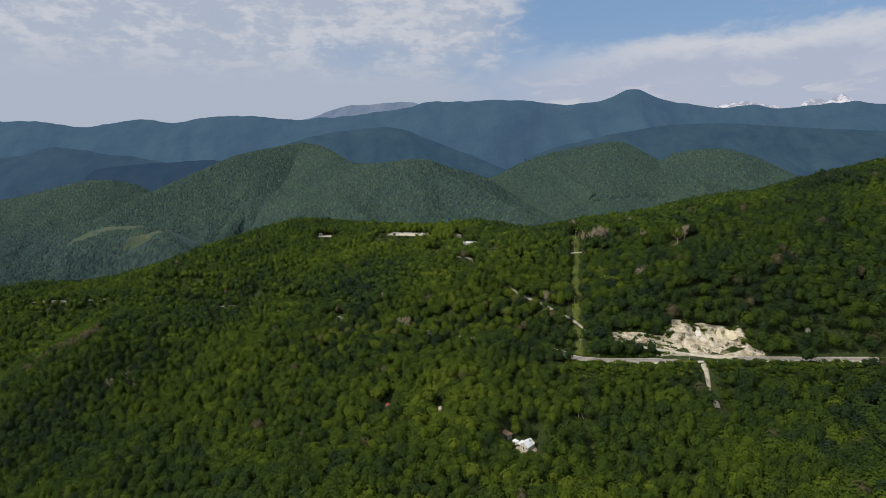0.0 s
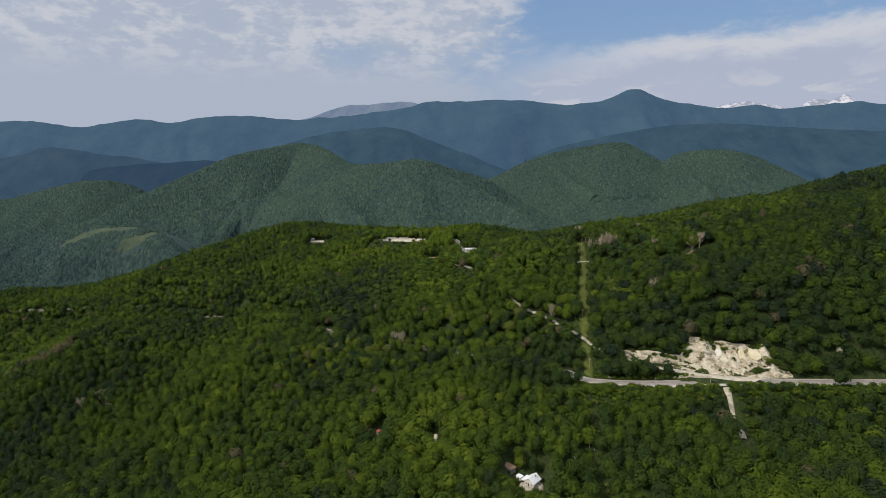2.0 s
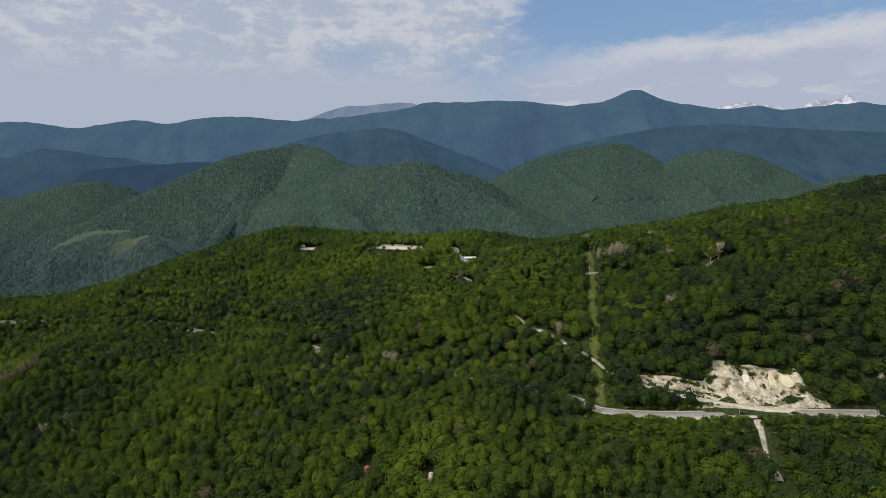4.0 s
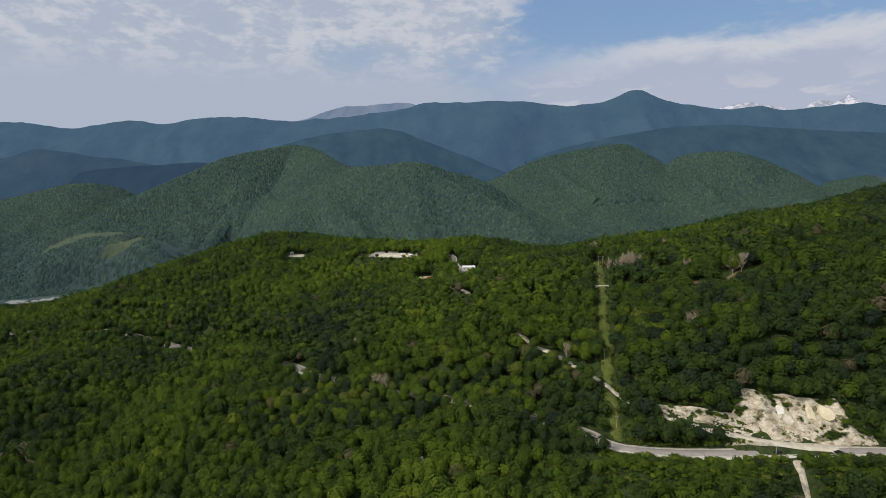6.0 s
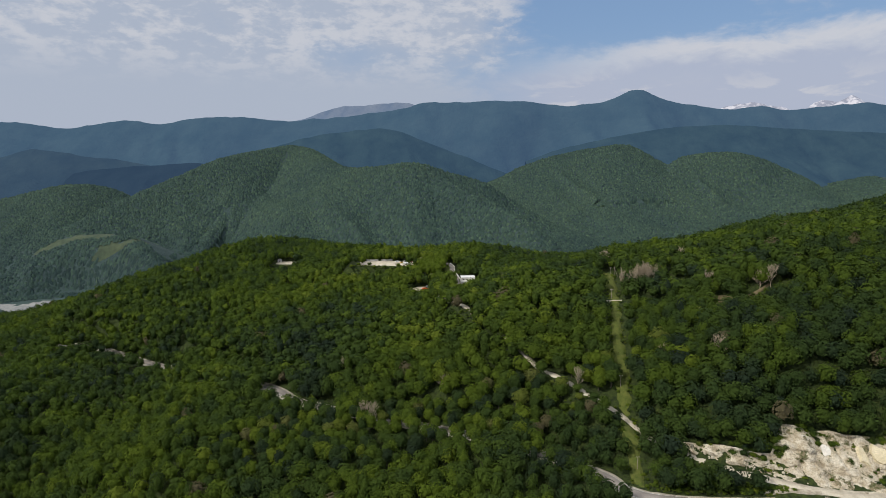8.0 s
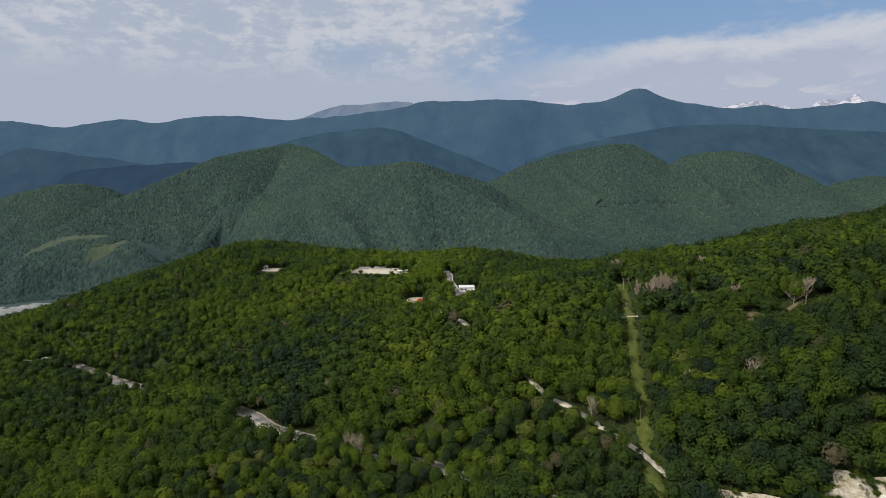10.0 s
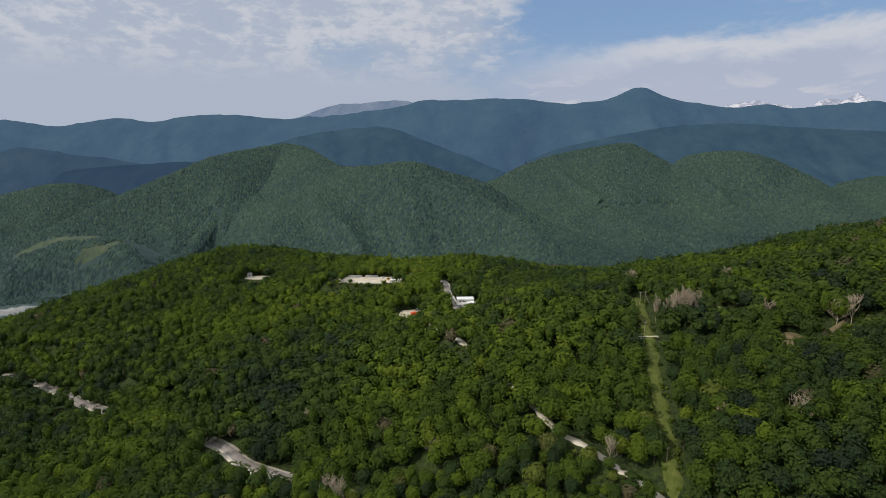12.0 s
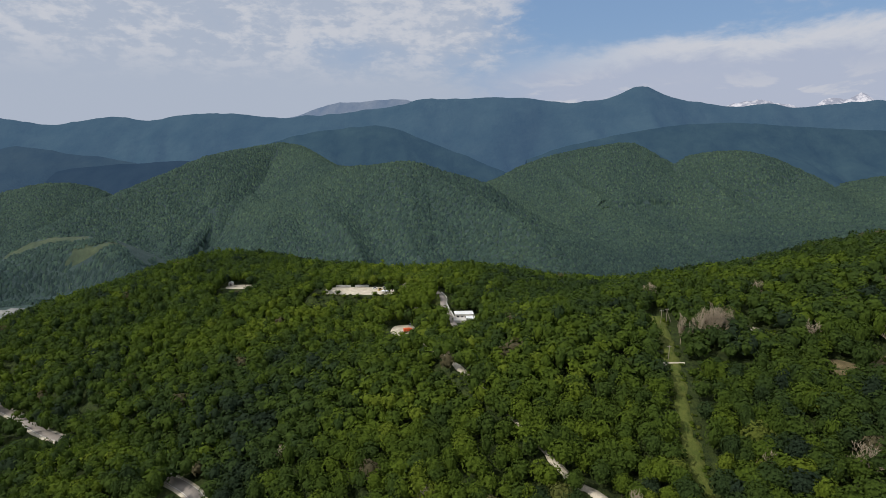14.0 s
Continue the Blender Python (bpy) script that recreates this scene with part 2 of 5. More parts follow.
def field(x, y, size, seed=1, octaves=1):
    """Soft noise over the plan, from -1 to 1, with swells of the given size in metres."""
    total, amp, whole = 0.0, 1.0, 0.0
    for k in range(octaves):
        u, v = np.asarray(x, float) / size, np.asarray(y, float) / size
        iu, iv = np.floor(u).astype(np.int64), np.floor(v).astype(np.int64)
        a, b = u - iu, v - iv
        a, b = a * a * (3 - 2 * a), b * b * (3 - 2 * b)
        s = seed + 17 * k
        low = lattice(iu, iv, s) * (1 - a) + lattice(iu + 1, iv, s) * a
        up = lattice(iu, iv + 1, s) * (1 - a) + lattice(iu + 1, iv + 1, s) * a
        total, whole = total + amp * (2 * (low * (1 - b) + up * b) - 1), whole + amp
        size, amp = size * 0.47, amp * 0.5
    return total / whole


def step(v, low, high):
    t = np.clip((v - low) / (high - low), 0, 1)
    return t * t * (3 - 2 * t)


def along(x, y, line):
    """The distance from a line of (x, y, z), and the line's height at its nearest place."""
    best, level = np.full(np.shape(x), 1e9), np.zeros(np.shape(x))
    for (ax, ay, az), (bx, by, bz) in zip(line, line[1:]):
        dx, dy = bx - ax, by - ay
        s = np.clip(((x - ax) * dx + (y - ay) * dy) / (dx * dx + dy * dy), 0, 1)
        d = np.hypot(x - ax - s * dx, y - ay - s * dy)
        level = np.where(d < best, az + s * (bz - az), level)
        best = np.minimum(d, best)
    return best, level


def smooth_line(line, parts=6):
    """A curve through the corners of a line."""
    p = np.array(line, float)
    p = np.vstack([2 * p[0] - p[1], p, 2 * p[-1] - p[-2]])
    out = []
    for k in range(1, len(p) - 2):
        for t in np.linspace(0, 1, parts, endpoint=False):
            out.append(0.5 * (2 * p[k] + (p[k + 1] - p[k - 1]) * t + (2 * p[k - 1] - 5 * p[k] + 4 * p[k + 1] - p[k + 2]) * t ** 2
                              + (3 * p[k] - p[k - 1] - 3 * p[k + 1] + p[k + 2]) * t ** 3))
    out.append(p[-2])
    return [tuple(q) for q in out]


# crests of the hills across the valley: x, y, z
WOODED_HILL = [(-1671, 2350, -272), (-1556, 2500, -181), (-1418, 2700, -82), (-1278, 2900, 4), (-1121, 3050, 89), (-980, 3200, 127), (-830, 3328, 156), (-690, 3200, 127), (-549, 2950, 67), (-401, 2750, 53), (-251, 2640, 65), (-107, 2579, 82), (42, 2560, 41), (196, 2540, -4), (299, 2520, -67), (397, 2480, -127), (477, 2420, -183)]
TWIN_HILL = [(342, 3500, -60), (490, 3560, 26), (712, 3600, 96), (931, 3613, 139), (1155, 3613, 161), (1329, 3600, 74), (1542, 3660, -25), (1793, 3700, -120)]
TWIN_NEIGHBOUR = [(1184, 3560, -119), (1361, 3530, 33), (1468, 3500, 97), (1689, 3450, 121), (1846, 3350, 82), (1964, 3250, 3), (1912, 3050, -79), (1951, 2900, -126)]
WEST_HILL = [(-2735, 2950, -163), (-2410, 3000, -153), (-2182, 3080, -98), (-1979, 3116, -53), (-1809, 3150, -62), (-1655, 3150, -119), (-1501, 3150, -200)]
EAST_HILL = [(2125, 3500, -131), (2319, 3550, -85), (2552, 3600, -48), (2677, 3600, -28), (3128, 3600, -46)]
MEADOW_SPUR = [(-1650, 2490, -200), (-1400, 2365, -194), (-1218, 2300, -190), (-1040, 2110, -243), (-850, 1940, -320)]
# spurs that run down from those crests
HILL_SPURS = [[(-107, 2575, 78), (-199, 2480, 3), (-312, 2360, -86), (-397, 2230, -188), (-429, 2120, -272)], [(-820, 3310, 150), (-905, 3150, 55), (-943, 2950, -42), (-981, 2700, -150), (-986, 2480, -240)],
              [(-60, 2560, 70), (40, 2450, 15), (202, 2300, -58), (323, 2150, -122), (374, 2050, -172)], [(1600, 3440, 100), (1292, 3300, 0), (983, 3150, -80), (646, 2900, -230), (502, 2750, -310)],
              [(1141, 3600, 148), (859, 3450, 28), (633, 3250, -95), (458, 3050, -205)]]
MIDDLE_HILLS = [(smooth_line(line, 3), 0.85, 25, 420) for line in HILL_SPURS] + [(smooth_line(WOODED_HILL, 3), 0.78, 60, 620), (smooth_line(TWIN_HILL, 3), 0.72, 70, 600), (smooth_line(TWIN_NEIGHBOUR, 3), 0.68, 70, 560),
                (smooth_line(WEST_HILL, 3), 0.55, 70, 520), (smooth_line(EAST_HILL, 3), 0.5, 70, 500), (smooth_line(MEADOW_SPUR, 3), 0.75, 60, 500)]


def crest_height(x, y, line, steep, round_off, reach):
    p = np.array(line)
    weight, level, best = 0.0, 0.0, np.full(np.shape(x), 1e9)
    for (ax, ay, az), (bx, by, bz) in zip(p, p[1:]):
        dx, dy = bx - ax, by - ay
        s = np.clip(((x - ax) * dx + (y - ay) * dy) / (dx * dx + dy * dy), 0, 1)
        d2 = (x - ax - s * dx) ** 2 + (y - ay - s * dy) ** 2
        w = np.hypot(dx, dy) / (d2 + 400.0) ** 2
        weight, level, best = weight + w, level + w * (az + s * (bz - az)), np.minimum(best, d2)
    d = np.sqrt(best + round_off * round_off) - round_off
    return level / weight - steep * reach * (1 - np.exp(-d / reach)), d


RIVER = smooth_line([(-2900, 1450, FLAT), (-1950, 1780, FLAT), (-1480, 1950, FLAT), (-1300, 2010, FLAT), (-1080, 1850, FLAT), (-650, 1520, FLAT), (0, 1500, FLAT)])
# roads and tracks: centre line x, y, z
MAIN_ROAD = smooth_line([(420, 392, -8), (330, 398, -11), (270, 401, -12), (226, 403, -12.5), (189, 404, -13.5), (150, 405, -15), (117, 411, -16.5), (103, 421, -18), (96, 434, -19),
                         (78, 452, -21), (30, 484, -24), (-30, 512, -27), (-72, 534, -30), (-98, 549, -31), (-121, 569, -31), (-180, 610, -38),
                         (-246, 646, -45), (-310, 690, -50), (-360, 715, -51), (-440, 735, -57), (-520, 742, -64), (-640, 770, -72)])
QUARRY_ROAD = smooth_line([(232, 404.6, -12.5), (211, 406.4, -12.1), (200, 408.8, -11.8), (189, 411.8, -11.6), (175, 418.5, -11.2), (158, 427, -10.6), (146, 434.5, -9.6)])
HILL_TRACK = smooth_line([(147, 434, -9.6), (134, 448, -10), (126, 460, -9.5), (118, 473, -5.5), (109, 481, -1.5), (99, 491, 2), (93, 499, 3.5), (85, 509, 5), (76, 519, 6), (58, 548, 16), (36, 578, 25), (28, 592, 28), (16, 630, 22), (4, 665, 17), (-6, 684, 16)])
TOP_ROAD = smooth_line([(30, 672, 22), (25, 690, 27), (21, 706, 30), (20, 722, 32), (10, 745, 31), (-20, 752, 29)])
STRIP = smooth_line([(150, 622, 46), (147, 606, 43), (141.5, 574, 36), (136.5, 553, 30), (129.5, 525, 20), (125, 503, 10.5), (121.5, 485, 2), (118, 462, -6), (113.5, 436, -15), (105, 390, -27), (98, 350, -46), (92, 300, -62)])
BENCHES = [(MAIN_ROAD, 6.0, 27.0), (QUARRY_ROAD, 4.5, 10.0), (HILL_TRACK, 3.0, 14.0), (TOP_ROAD, 3.0, 12.0)]
QUARRY_FOOT = [(134, 447, -8), (147, 438, -9.6), (167, 427.5, -10.6), (191, 417.0, -11.3), (210, 412.6, -11.8), (228, 410.6, -12), (254, 410, -12.2)]
QUARRY_RIM = [(134, 450, -7), (148, 441, -4.6), (158, 436, -2.6), (164, 432, -2.0), (172, 430, -3.4), (180, 430, -4.0), (185, 434, 1), (190, 439, 6.5), (197, 439, 5.8), (207, 438, 3.0), (215, 437, 3.8), (222, 436, 2.3),
              (231, 435, 2.0), (238, 434, 1.6), (242, 432, 3.4), (246, 427, -2), (254, 417, -9)]
# level yards: centre x, y, z, half widths
YARDS = [(-52, 755, 27.5, 36, 15), (-172, 816, 15.5, 18, 12), (-9, 688, 16, 10, 12), (34, 692, 24, 13, 13), (54, 346, -52, 11, 13), (192, 598, 48, 8, 6)]


def quarry(x):
    """Foot and rim of the quarry face at x: their y and z."""
    foot, rim = np.array(QUARRY_FOOT).T, np.array(QUARRY_RIM).T
    return np.interp(x, foot[0], foot[1]), np.interp(x, rim[0], rim[1]), np.interp(x, foot[0], foot[2]), np.interp(x, rim[0], rim[2])


def near_height(x, y):
    x, y = np.asarray(x, float), np.asarray(y, float)
    z = np.full(x.shape, VALLEY)
    for cx, cy, sx, sy, high in RISES:
        z = z + high * np.exp(-((x - cx) ** 2) / (2 * sx * sx) - ((y - cy) ** 2) / (2 * sy * sy))
    for cx, cy, half, high in SPURS:
        z = z + high * np.exp(-((x - cx) ** 2 + (y - cy) ** 2) / (2 * half * half))
    gully = np.abs(field(x + 0.5 * y, y - 0.3 * x, 120, 15, 2))
    z = z + 1.6 * field(x, y, 45, 3, 2) + (4.0 - 13.0 * gully) * step(y, 180, 260) * step(-y, -700, -560)
    d, level = along(x, y, STRIP)
    z = z + (level - z) * (1 - step(d, 5, 25)) * 0.6
    for line, half, out in BENCHES:
        d, level = along(x, y, line)
        z = z + (level - z) * (1 - step(d, half, out))
    # the quarry cut into the slope above the road
    base_y, top_y, base_z, top_z = quarry(x)
    s = (y - base_y) / (top_y - base_y)
    cut = base_z + (top_z - base_z) * np.clip(s, 0, 1) - 1.2
    edge = step(x, 128, 142) * step(-x, -266, -246)
    z = np.where((s > 0) & (s <= 1), z + (cut - z) * edge, z)
    z = np.where(s > 1, z + (top_z - z) * (1 - step(y - top_y, 0, 30)) * edge * step(-x, -258, -226), z)
    for cx, cy, level, hx, hy in YARDS:
        d = np.maximum(np.abs(x - cx) / hx, np.abs(y - cy) / hy)
        z = z + (level - z) * (1 - step(d, 1.0, 1.35))
    return z


def ground_height(x, y):
    z = near_height(x, y)
    far, away = np.full(np.shape(x), VALLEY), np.full(np.shape(x), 1e9)
    for line, steep, round_off, reach in MIDDLE_HILLS:
        up, d = crest_height(x, y, line, steep, round_off, reach)
        away = np.where(up > far, d, away)
        far = np.maximum(far, up)
    folds = np.abs(field(x + 0.35 * y, y * 0.4, 300, 11, 3))
    far = far + (20 - 80 * folds) * step(away, 25, 240) * step(far, FLAT, FLAT + 120) + 3 * field(x, y, 60, 23, 2)
    bank = 1 - step(along(x, y, RIVER)[0], 85, 260)
    far = far + (VALLEY - far) * bank
    z = np.where(y > 1150, np.maximum(z, far), z)
    return np.maximum(z, FLAT + 2.0 * field(x, y, 80, 29, 2))


def in_meadow(x, y):
    rim = 1 + 0.45 * field(x, y, 60, 5, 2)
    long_band = along(x, y, [(-1560, 2298, 0), (-1491, 2324, 0), (-1428, 2336, 0), (-1330, 2328, 0), (-1262, 2308, 0)])[0] < 27 * rim
    short_band = along(x, y, [(-1288, 2234, 0), (-1220, 2230, 0), (-1180, 2240, 0), (-1150, 2268, 0)])[0] < 20 * rim
    return (long_band | short_band) & (field(x, y, 45, 8, 2) < 0.35)


def sheet(name, xs, ys, height):
    """A grid over the plan."""
    gx, gy = np.meshgrid(xs, ys)
    verts = np.column_stack([gx.ravel(), gy.ravel(), height(gx, gy).ravel()])
    w, h = len(xs), len(ys)
    i = (np.arange(h - 1)[:, None] * w + np.arange(w - 1)[None]).ravel()
    return mesh_of(name, verts, np.column_stack([i, i + 1, i + 1 + w, i + w]))


def mesh_of(name, verts, faces, smooth_shade=True):
    verts, faces = np.asarray(verts, np.float32), np.asarray(faces, np.int32)
    me = bpy.data.meshes.new(name)
    k = faces.shape[1]
    me.vertices.add(len(verts))
    me.vertices.foreach_set("co", verts.ravel())
    me.loops.add(faces.size)
    me.loops.foreach_set("vertex_index", faces.ravel())
    me.polygons.add(len(faces))
    me.polygons.foreach_set("loop_start", np.arange(0, faces.size, k, dtype=np.int32))
    me.update(calc_edges=True)
    me.polygons.foreach_set("use_smooth", np.full(len(faces), smooth_shade))
    return me


def spans(*stretches):
    """Grid lines: (from, to, spacing) end to end."""
    out = []
    for a, b, s in stretches:
        out.extend(np.linspace(a, b, max(2, int(round((b - a) / s)) + 1))[:-1])
    return np.array(out + [stretches[-1][1]])


def build_ground():
    xs = spans((-4900, -2600, 90), (-2600, -700, 20), (-700, 620, 5), (620, 2600, 20), (2600, 4900, 90))
    ys = spans((-1500, 150, 50), (150, 1000, 5), (1000, 1800, 18), (1800, 3800, 22), (3800, 4950, 60))
    me = sheet("ground", xs, ys, ground_height)
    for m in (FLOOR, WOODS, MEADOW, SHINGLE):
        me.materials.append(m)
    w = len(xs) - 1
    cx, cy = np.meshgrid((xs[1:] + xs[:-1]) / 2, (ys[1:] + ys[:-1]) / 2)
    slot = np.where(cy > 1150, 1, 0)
    fields = in_meadow(cx, cy)
    slot = np.where(fields, 2, slot)
    slot = np.where(along(cx, cy, RIVER)[0] < 52 + 40 * field(cx, cy, 60, 9, 3), 3, slot)
    me.polygons.foreach_set("material_index", slot.ravel().astype(np.int32))
    return tagged(new("ground", me), "wooded hill and valley ground under the forest", "ground", kind="structure")


build_ground()


# ---- far mountains ----
def build_range(name, crest, steep, reach, depth, mat, label, rough=14.0, valleys=()):
    line = smooth_line(crest, 4)
    xs = np.arange(line[0][0], line[-1][0], 22.0)
    y0 = np.interp(xs, [p[0] for p in line], [p[1] for p in line])
    z0 = np.interp(xs, [p[0] for p in line], [p[2] for p in line])
    rows = np.concatenate([np.linspace(0, 1, 44) ** 1.3 * depth, -np.linspace(0.02, 0.25, 5) * depth])
    rows = np.sort(rows)[::-1]
    gx = np.repeat(xs[None], len(rows), 0)
    d = np.repeat(rows[:, None], len(xs), 1)
    gy = y0[None] - d
    spur = np.abs(field(gx + 0.3 * gy, gy * 0.35, 420, 31, 4))
    far = np.abs(d)
    z = z0[None] - steep * reach * (1 - np.exp(-far / reach)) + (spur - 0.3) * 140 * step(far, 15, 300) + rough * field(gx, gy, 110, 37, 4)
    for vx, lean, half, deep in valleys:
        z = z - deep * np.exp(-np.abs((gx - vx - lean * d) / half) ** 1.3) * step(d, 20, 420)
    verts = np.column_stack([gx.ravel(), gy.ravel(), z.ravel()])
    w, h = len(xs), len(rows)
    i = (np.arange(h - 1)[:, None] * w + np.arange(w - 1)[None]).ravel()
    me = mesh_of(name, verts, np.column_stack([i, i + 1, i + 1 + w, i + w]))
    me.materials.append(mat)
    return tagged(new(name, me), label, "mountains", kind="structure")


# haze is in every glow; cloud shade is painted into FAR_SHADE and FAR_GLOOM
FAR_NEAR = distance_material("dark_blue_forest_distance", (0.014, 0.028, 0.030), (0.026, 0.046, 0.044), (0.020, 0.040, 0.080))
FAR_SHADE = distance_material("shade_tinted_forest_distance", (0.012, 0.023, 0.028), (0.021, 0.034, 0.036), (0.025, 0.046, 0.086))
FAR_GLOOM = distance_material("deep_shade_tinted_forest_distance", (0.008, 0.015, 0.019), (0.013, 0.022, 0.026), (0.019, 0.037, 0.074))
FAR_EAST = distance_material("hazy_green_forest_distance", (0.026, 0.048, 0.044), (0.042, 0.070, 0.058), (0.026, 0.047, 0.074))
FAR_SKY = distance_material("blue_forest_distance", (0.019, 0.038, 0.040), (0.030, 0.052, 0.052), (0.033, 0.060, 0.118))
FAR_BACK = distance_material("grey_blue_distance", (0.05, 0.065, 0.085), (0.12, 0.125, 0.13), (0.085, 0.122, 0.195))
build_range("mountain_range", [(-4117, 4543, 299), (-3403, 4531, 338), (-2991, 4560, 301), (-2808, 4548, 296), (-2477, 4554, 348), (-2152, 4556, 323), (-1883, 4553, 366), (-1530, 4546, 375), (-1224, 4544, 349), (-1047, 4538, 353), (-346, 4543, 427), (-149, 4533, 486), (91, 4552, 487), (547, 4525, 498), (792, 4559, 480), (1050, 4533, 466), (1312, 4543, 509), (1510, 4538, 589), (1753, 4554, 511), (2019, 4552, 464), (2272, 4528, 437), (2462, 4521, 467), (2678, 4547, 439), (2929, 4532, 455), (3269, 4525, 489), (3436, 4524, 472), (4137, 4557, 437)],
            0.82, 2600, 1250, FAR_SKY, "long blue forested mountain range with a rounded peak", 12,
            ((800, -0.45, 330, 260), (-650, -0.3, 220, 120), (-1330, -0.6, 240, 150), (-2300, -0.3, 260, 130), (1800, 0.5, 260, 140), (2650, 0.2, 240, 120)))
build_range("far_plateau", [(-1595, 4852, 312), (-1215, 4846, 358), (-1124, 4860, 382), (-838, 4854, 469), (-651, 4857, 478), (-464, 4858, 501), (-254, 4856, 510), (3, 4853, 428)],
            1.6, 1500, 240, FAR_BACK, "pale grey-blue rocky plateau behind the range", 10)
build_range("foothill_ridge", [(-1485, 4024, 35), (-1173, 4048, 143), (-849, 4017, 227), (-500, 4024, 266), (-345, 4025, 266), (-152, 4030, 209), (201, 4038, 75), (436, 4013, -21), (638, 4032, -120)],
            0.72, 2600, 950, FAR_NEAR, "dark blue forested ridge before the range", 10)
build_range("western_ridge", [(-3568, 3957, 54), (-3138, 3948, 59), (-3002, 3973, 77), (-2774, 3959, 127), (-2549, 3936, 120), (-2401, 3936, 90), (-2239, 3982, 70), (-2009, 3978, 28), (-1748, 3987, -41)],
            0.62, 2600, 950, FAR_SHADE, "dim blue forested ridge, cloud shade painted into its colour", 10)
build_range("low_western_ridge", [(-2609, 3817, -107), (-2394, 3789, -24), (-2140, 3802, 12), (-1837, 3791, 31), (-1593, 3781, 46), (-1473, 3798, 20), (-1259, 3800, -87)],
            0.6, 2600, 700, FAR_GLOOM, "low dark blue ridge, cloud shade painted into its colour", 8)
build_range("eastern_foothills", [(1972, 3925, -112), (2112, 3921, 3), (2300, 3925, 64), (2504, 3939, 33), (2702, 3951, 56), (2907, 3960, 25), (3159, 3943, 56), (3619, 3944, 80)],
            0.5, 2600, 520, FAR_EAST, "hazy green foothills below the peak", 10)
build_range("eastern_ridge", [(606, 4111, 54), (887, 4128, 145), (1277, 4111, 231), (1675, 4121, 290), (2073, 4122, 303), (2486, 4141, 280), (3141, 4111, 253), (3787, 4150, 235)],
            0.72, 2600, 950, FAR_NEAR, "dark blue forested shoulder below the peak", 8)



# ---- the forest ----
rng = np.random.RandomState(7)


def ico(levels):
    bm = bmesh.new()
    bmesh.ops.create_icosphere(bm, subdivisions=levels, radius=1.0)
    v = np.array([p.co[:] for p in bm.verts])
    f = np.array([[p.index for p in q.verts] for q in bm.faces])
    bm.free()
    return v, f


def crown_shape(seed, levels, leaves, leaf_size, lumps=9, slim=1.0):
    """A crown one unit wide and high at its widest: a lumpy body, and tufts of leaves that stand off it."""
    r = np.random.RandomState(seed)
    v, f = ico(levels)
    tips = r.normal(size=(lumps, 3))
    tips[:, 2] = np.abs(tips[:, 2]) * 0.8 + 0.05
    tips /= np.linalg.norm(tips, axis=1)[:, None]
    rise = r.uniform(0.16, 0.34, lumps)

    def swell(u):
        near = np.exp(-((1 - u @ tips.T) / 0.10)) * rise
        return 0.80 + near.max(axis=-1) + 0.05 * np.sin(u[..., 0] * 9 + seed) * np.cos(u[..., 1] * 8)

    def shape(u, out=1.0):
        p = u * (swell(u) * out)[..., None]
        low = np.clip(-u[..., 2], 0, 1)
        p = p * np.stack([1 - 0.25 * low, 1 - 0.25 * low, np.full_like(low, slim)], -1)
        return p

    body = shape(v, np.full(len(v), 0.86 if leaves else 1.0))
    parts_v, parts_f = [body], [f]
    u = r.normal(size=(leaves, 3))
    u /= np.linalg.norm(u, axis=1)[:, None]
    u[:, 2] = np.where(u[:, 2] < -0.45, -u[:, 2], u[:, 2])
    at = shape(u, r.uniform(1.0, 1.12, leaves))
    face = u + r.normal(scale=0.38, size=(leaves, 3))
    face[:, 2] += 0.35
    face /= np.linalg.norm(face, axis=1)[:, None]
    side = np.cross(face, r.normal(size=(leaves, 3)))
    side /= np.linalg.norm(side, axis=1)[:, None]
    over = np.cross(face, side)
    s = leaf_size * r.uniform(0.7, 1.35, leaves)[:, None]
    tri = np.stack([at + side * s, at - side * s * 0.6 + over * s * 0.85, at - side * s * 0.5 - over * s * 0.9], 1).reshape(-1, 3)
    parts_v.append(tri)
    parts_f.append(np.arange(len(tri)).reshape(-1, 3) + len(body))
    return np.vstack(parts_v), np.vstack(parts_f)


def plant(x, y, z, wide, high, shapes, tone, turn, name, mat, trunk=True):
    """All the given trees joined into one mesh."""
    all_v, all_f, all_t, base = [], [], [], 0
    kind = np.arange(len(x)) % len(shapes)
    for k, (sv, sf) in enumerate(shapes):
        on = np.where(kind == k)[0]
        if not len(on):
            continue
        c, s = np.cos(turn[on])[:, None], np.sin(turn[on])[:, None]
        px = (sv[None, :, 0] * c - sv[None, :, 1] * s) * wide[on][:, None] + x[on][:, None]
        py = (sv[None, :, 0] * s + sv[None, :, 1] * c) * wide[on][:, None] + y[on][:, None]
        pz = sv[None, :, 2] * (high[on] * 0.42)[:, None] + (z[on] + high[on] * 0.58)[:, None]
        all_v.append(np.stack([px, py, pz], -1).reshape(-1, 3))
        all_f.append((sf[None] + (np.arange(len(on)) * len(sv))[:, None, None]).reshape(-1, 3) + base)
        all_t.append(np.repeat(tone[on], len(sv)))
        base += len(on) * len(sv)
    me = mesh_of(name, np.vstack(all_v), np.vstack(all_f))
    a = me.attributes.new("tone", "FLOAT", "POINT")
    a.data.foreach_set("value", np.concatenate(all_t).astype(np.float32))
    me.materials.append(mat)
    return new(name, me)


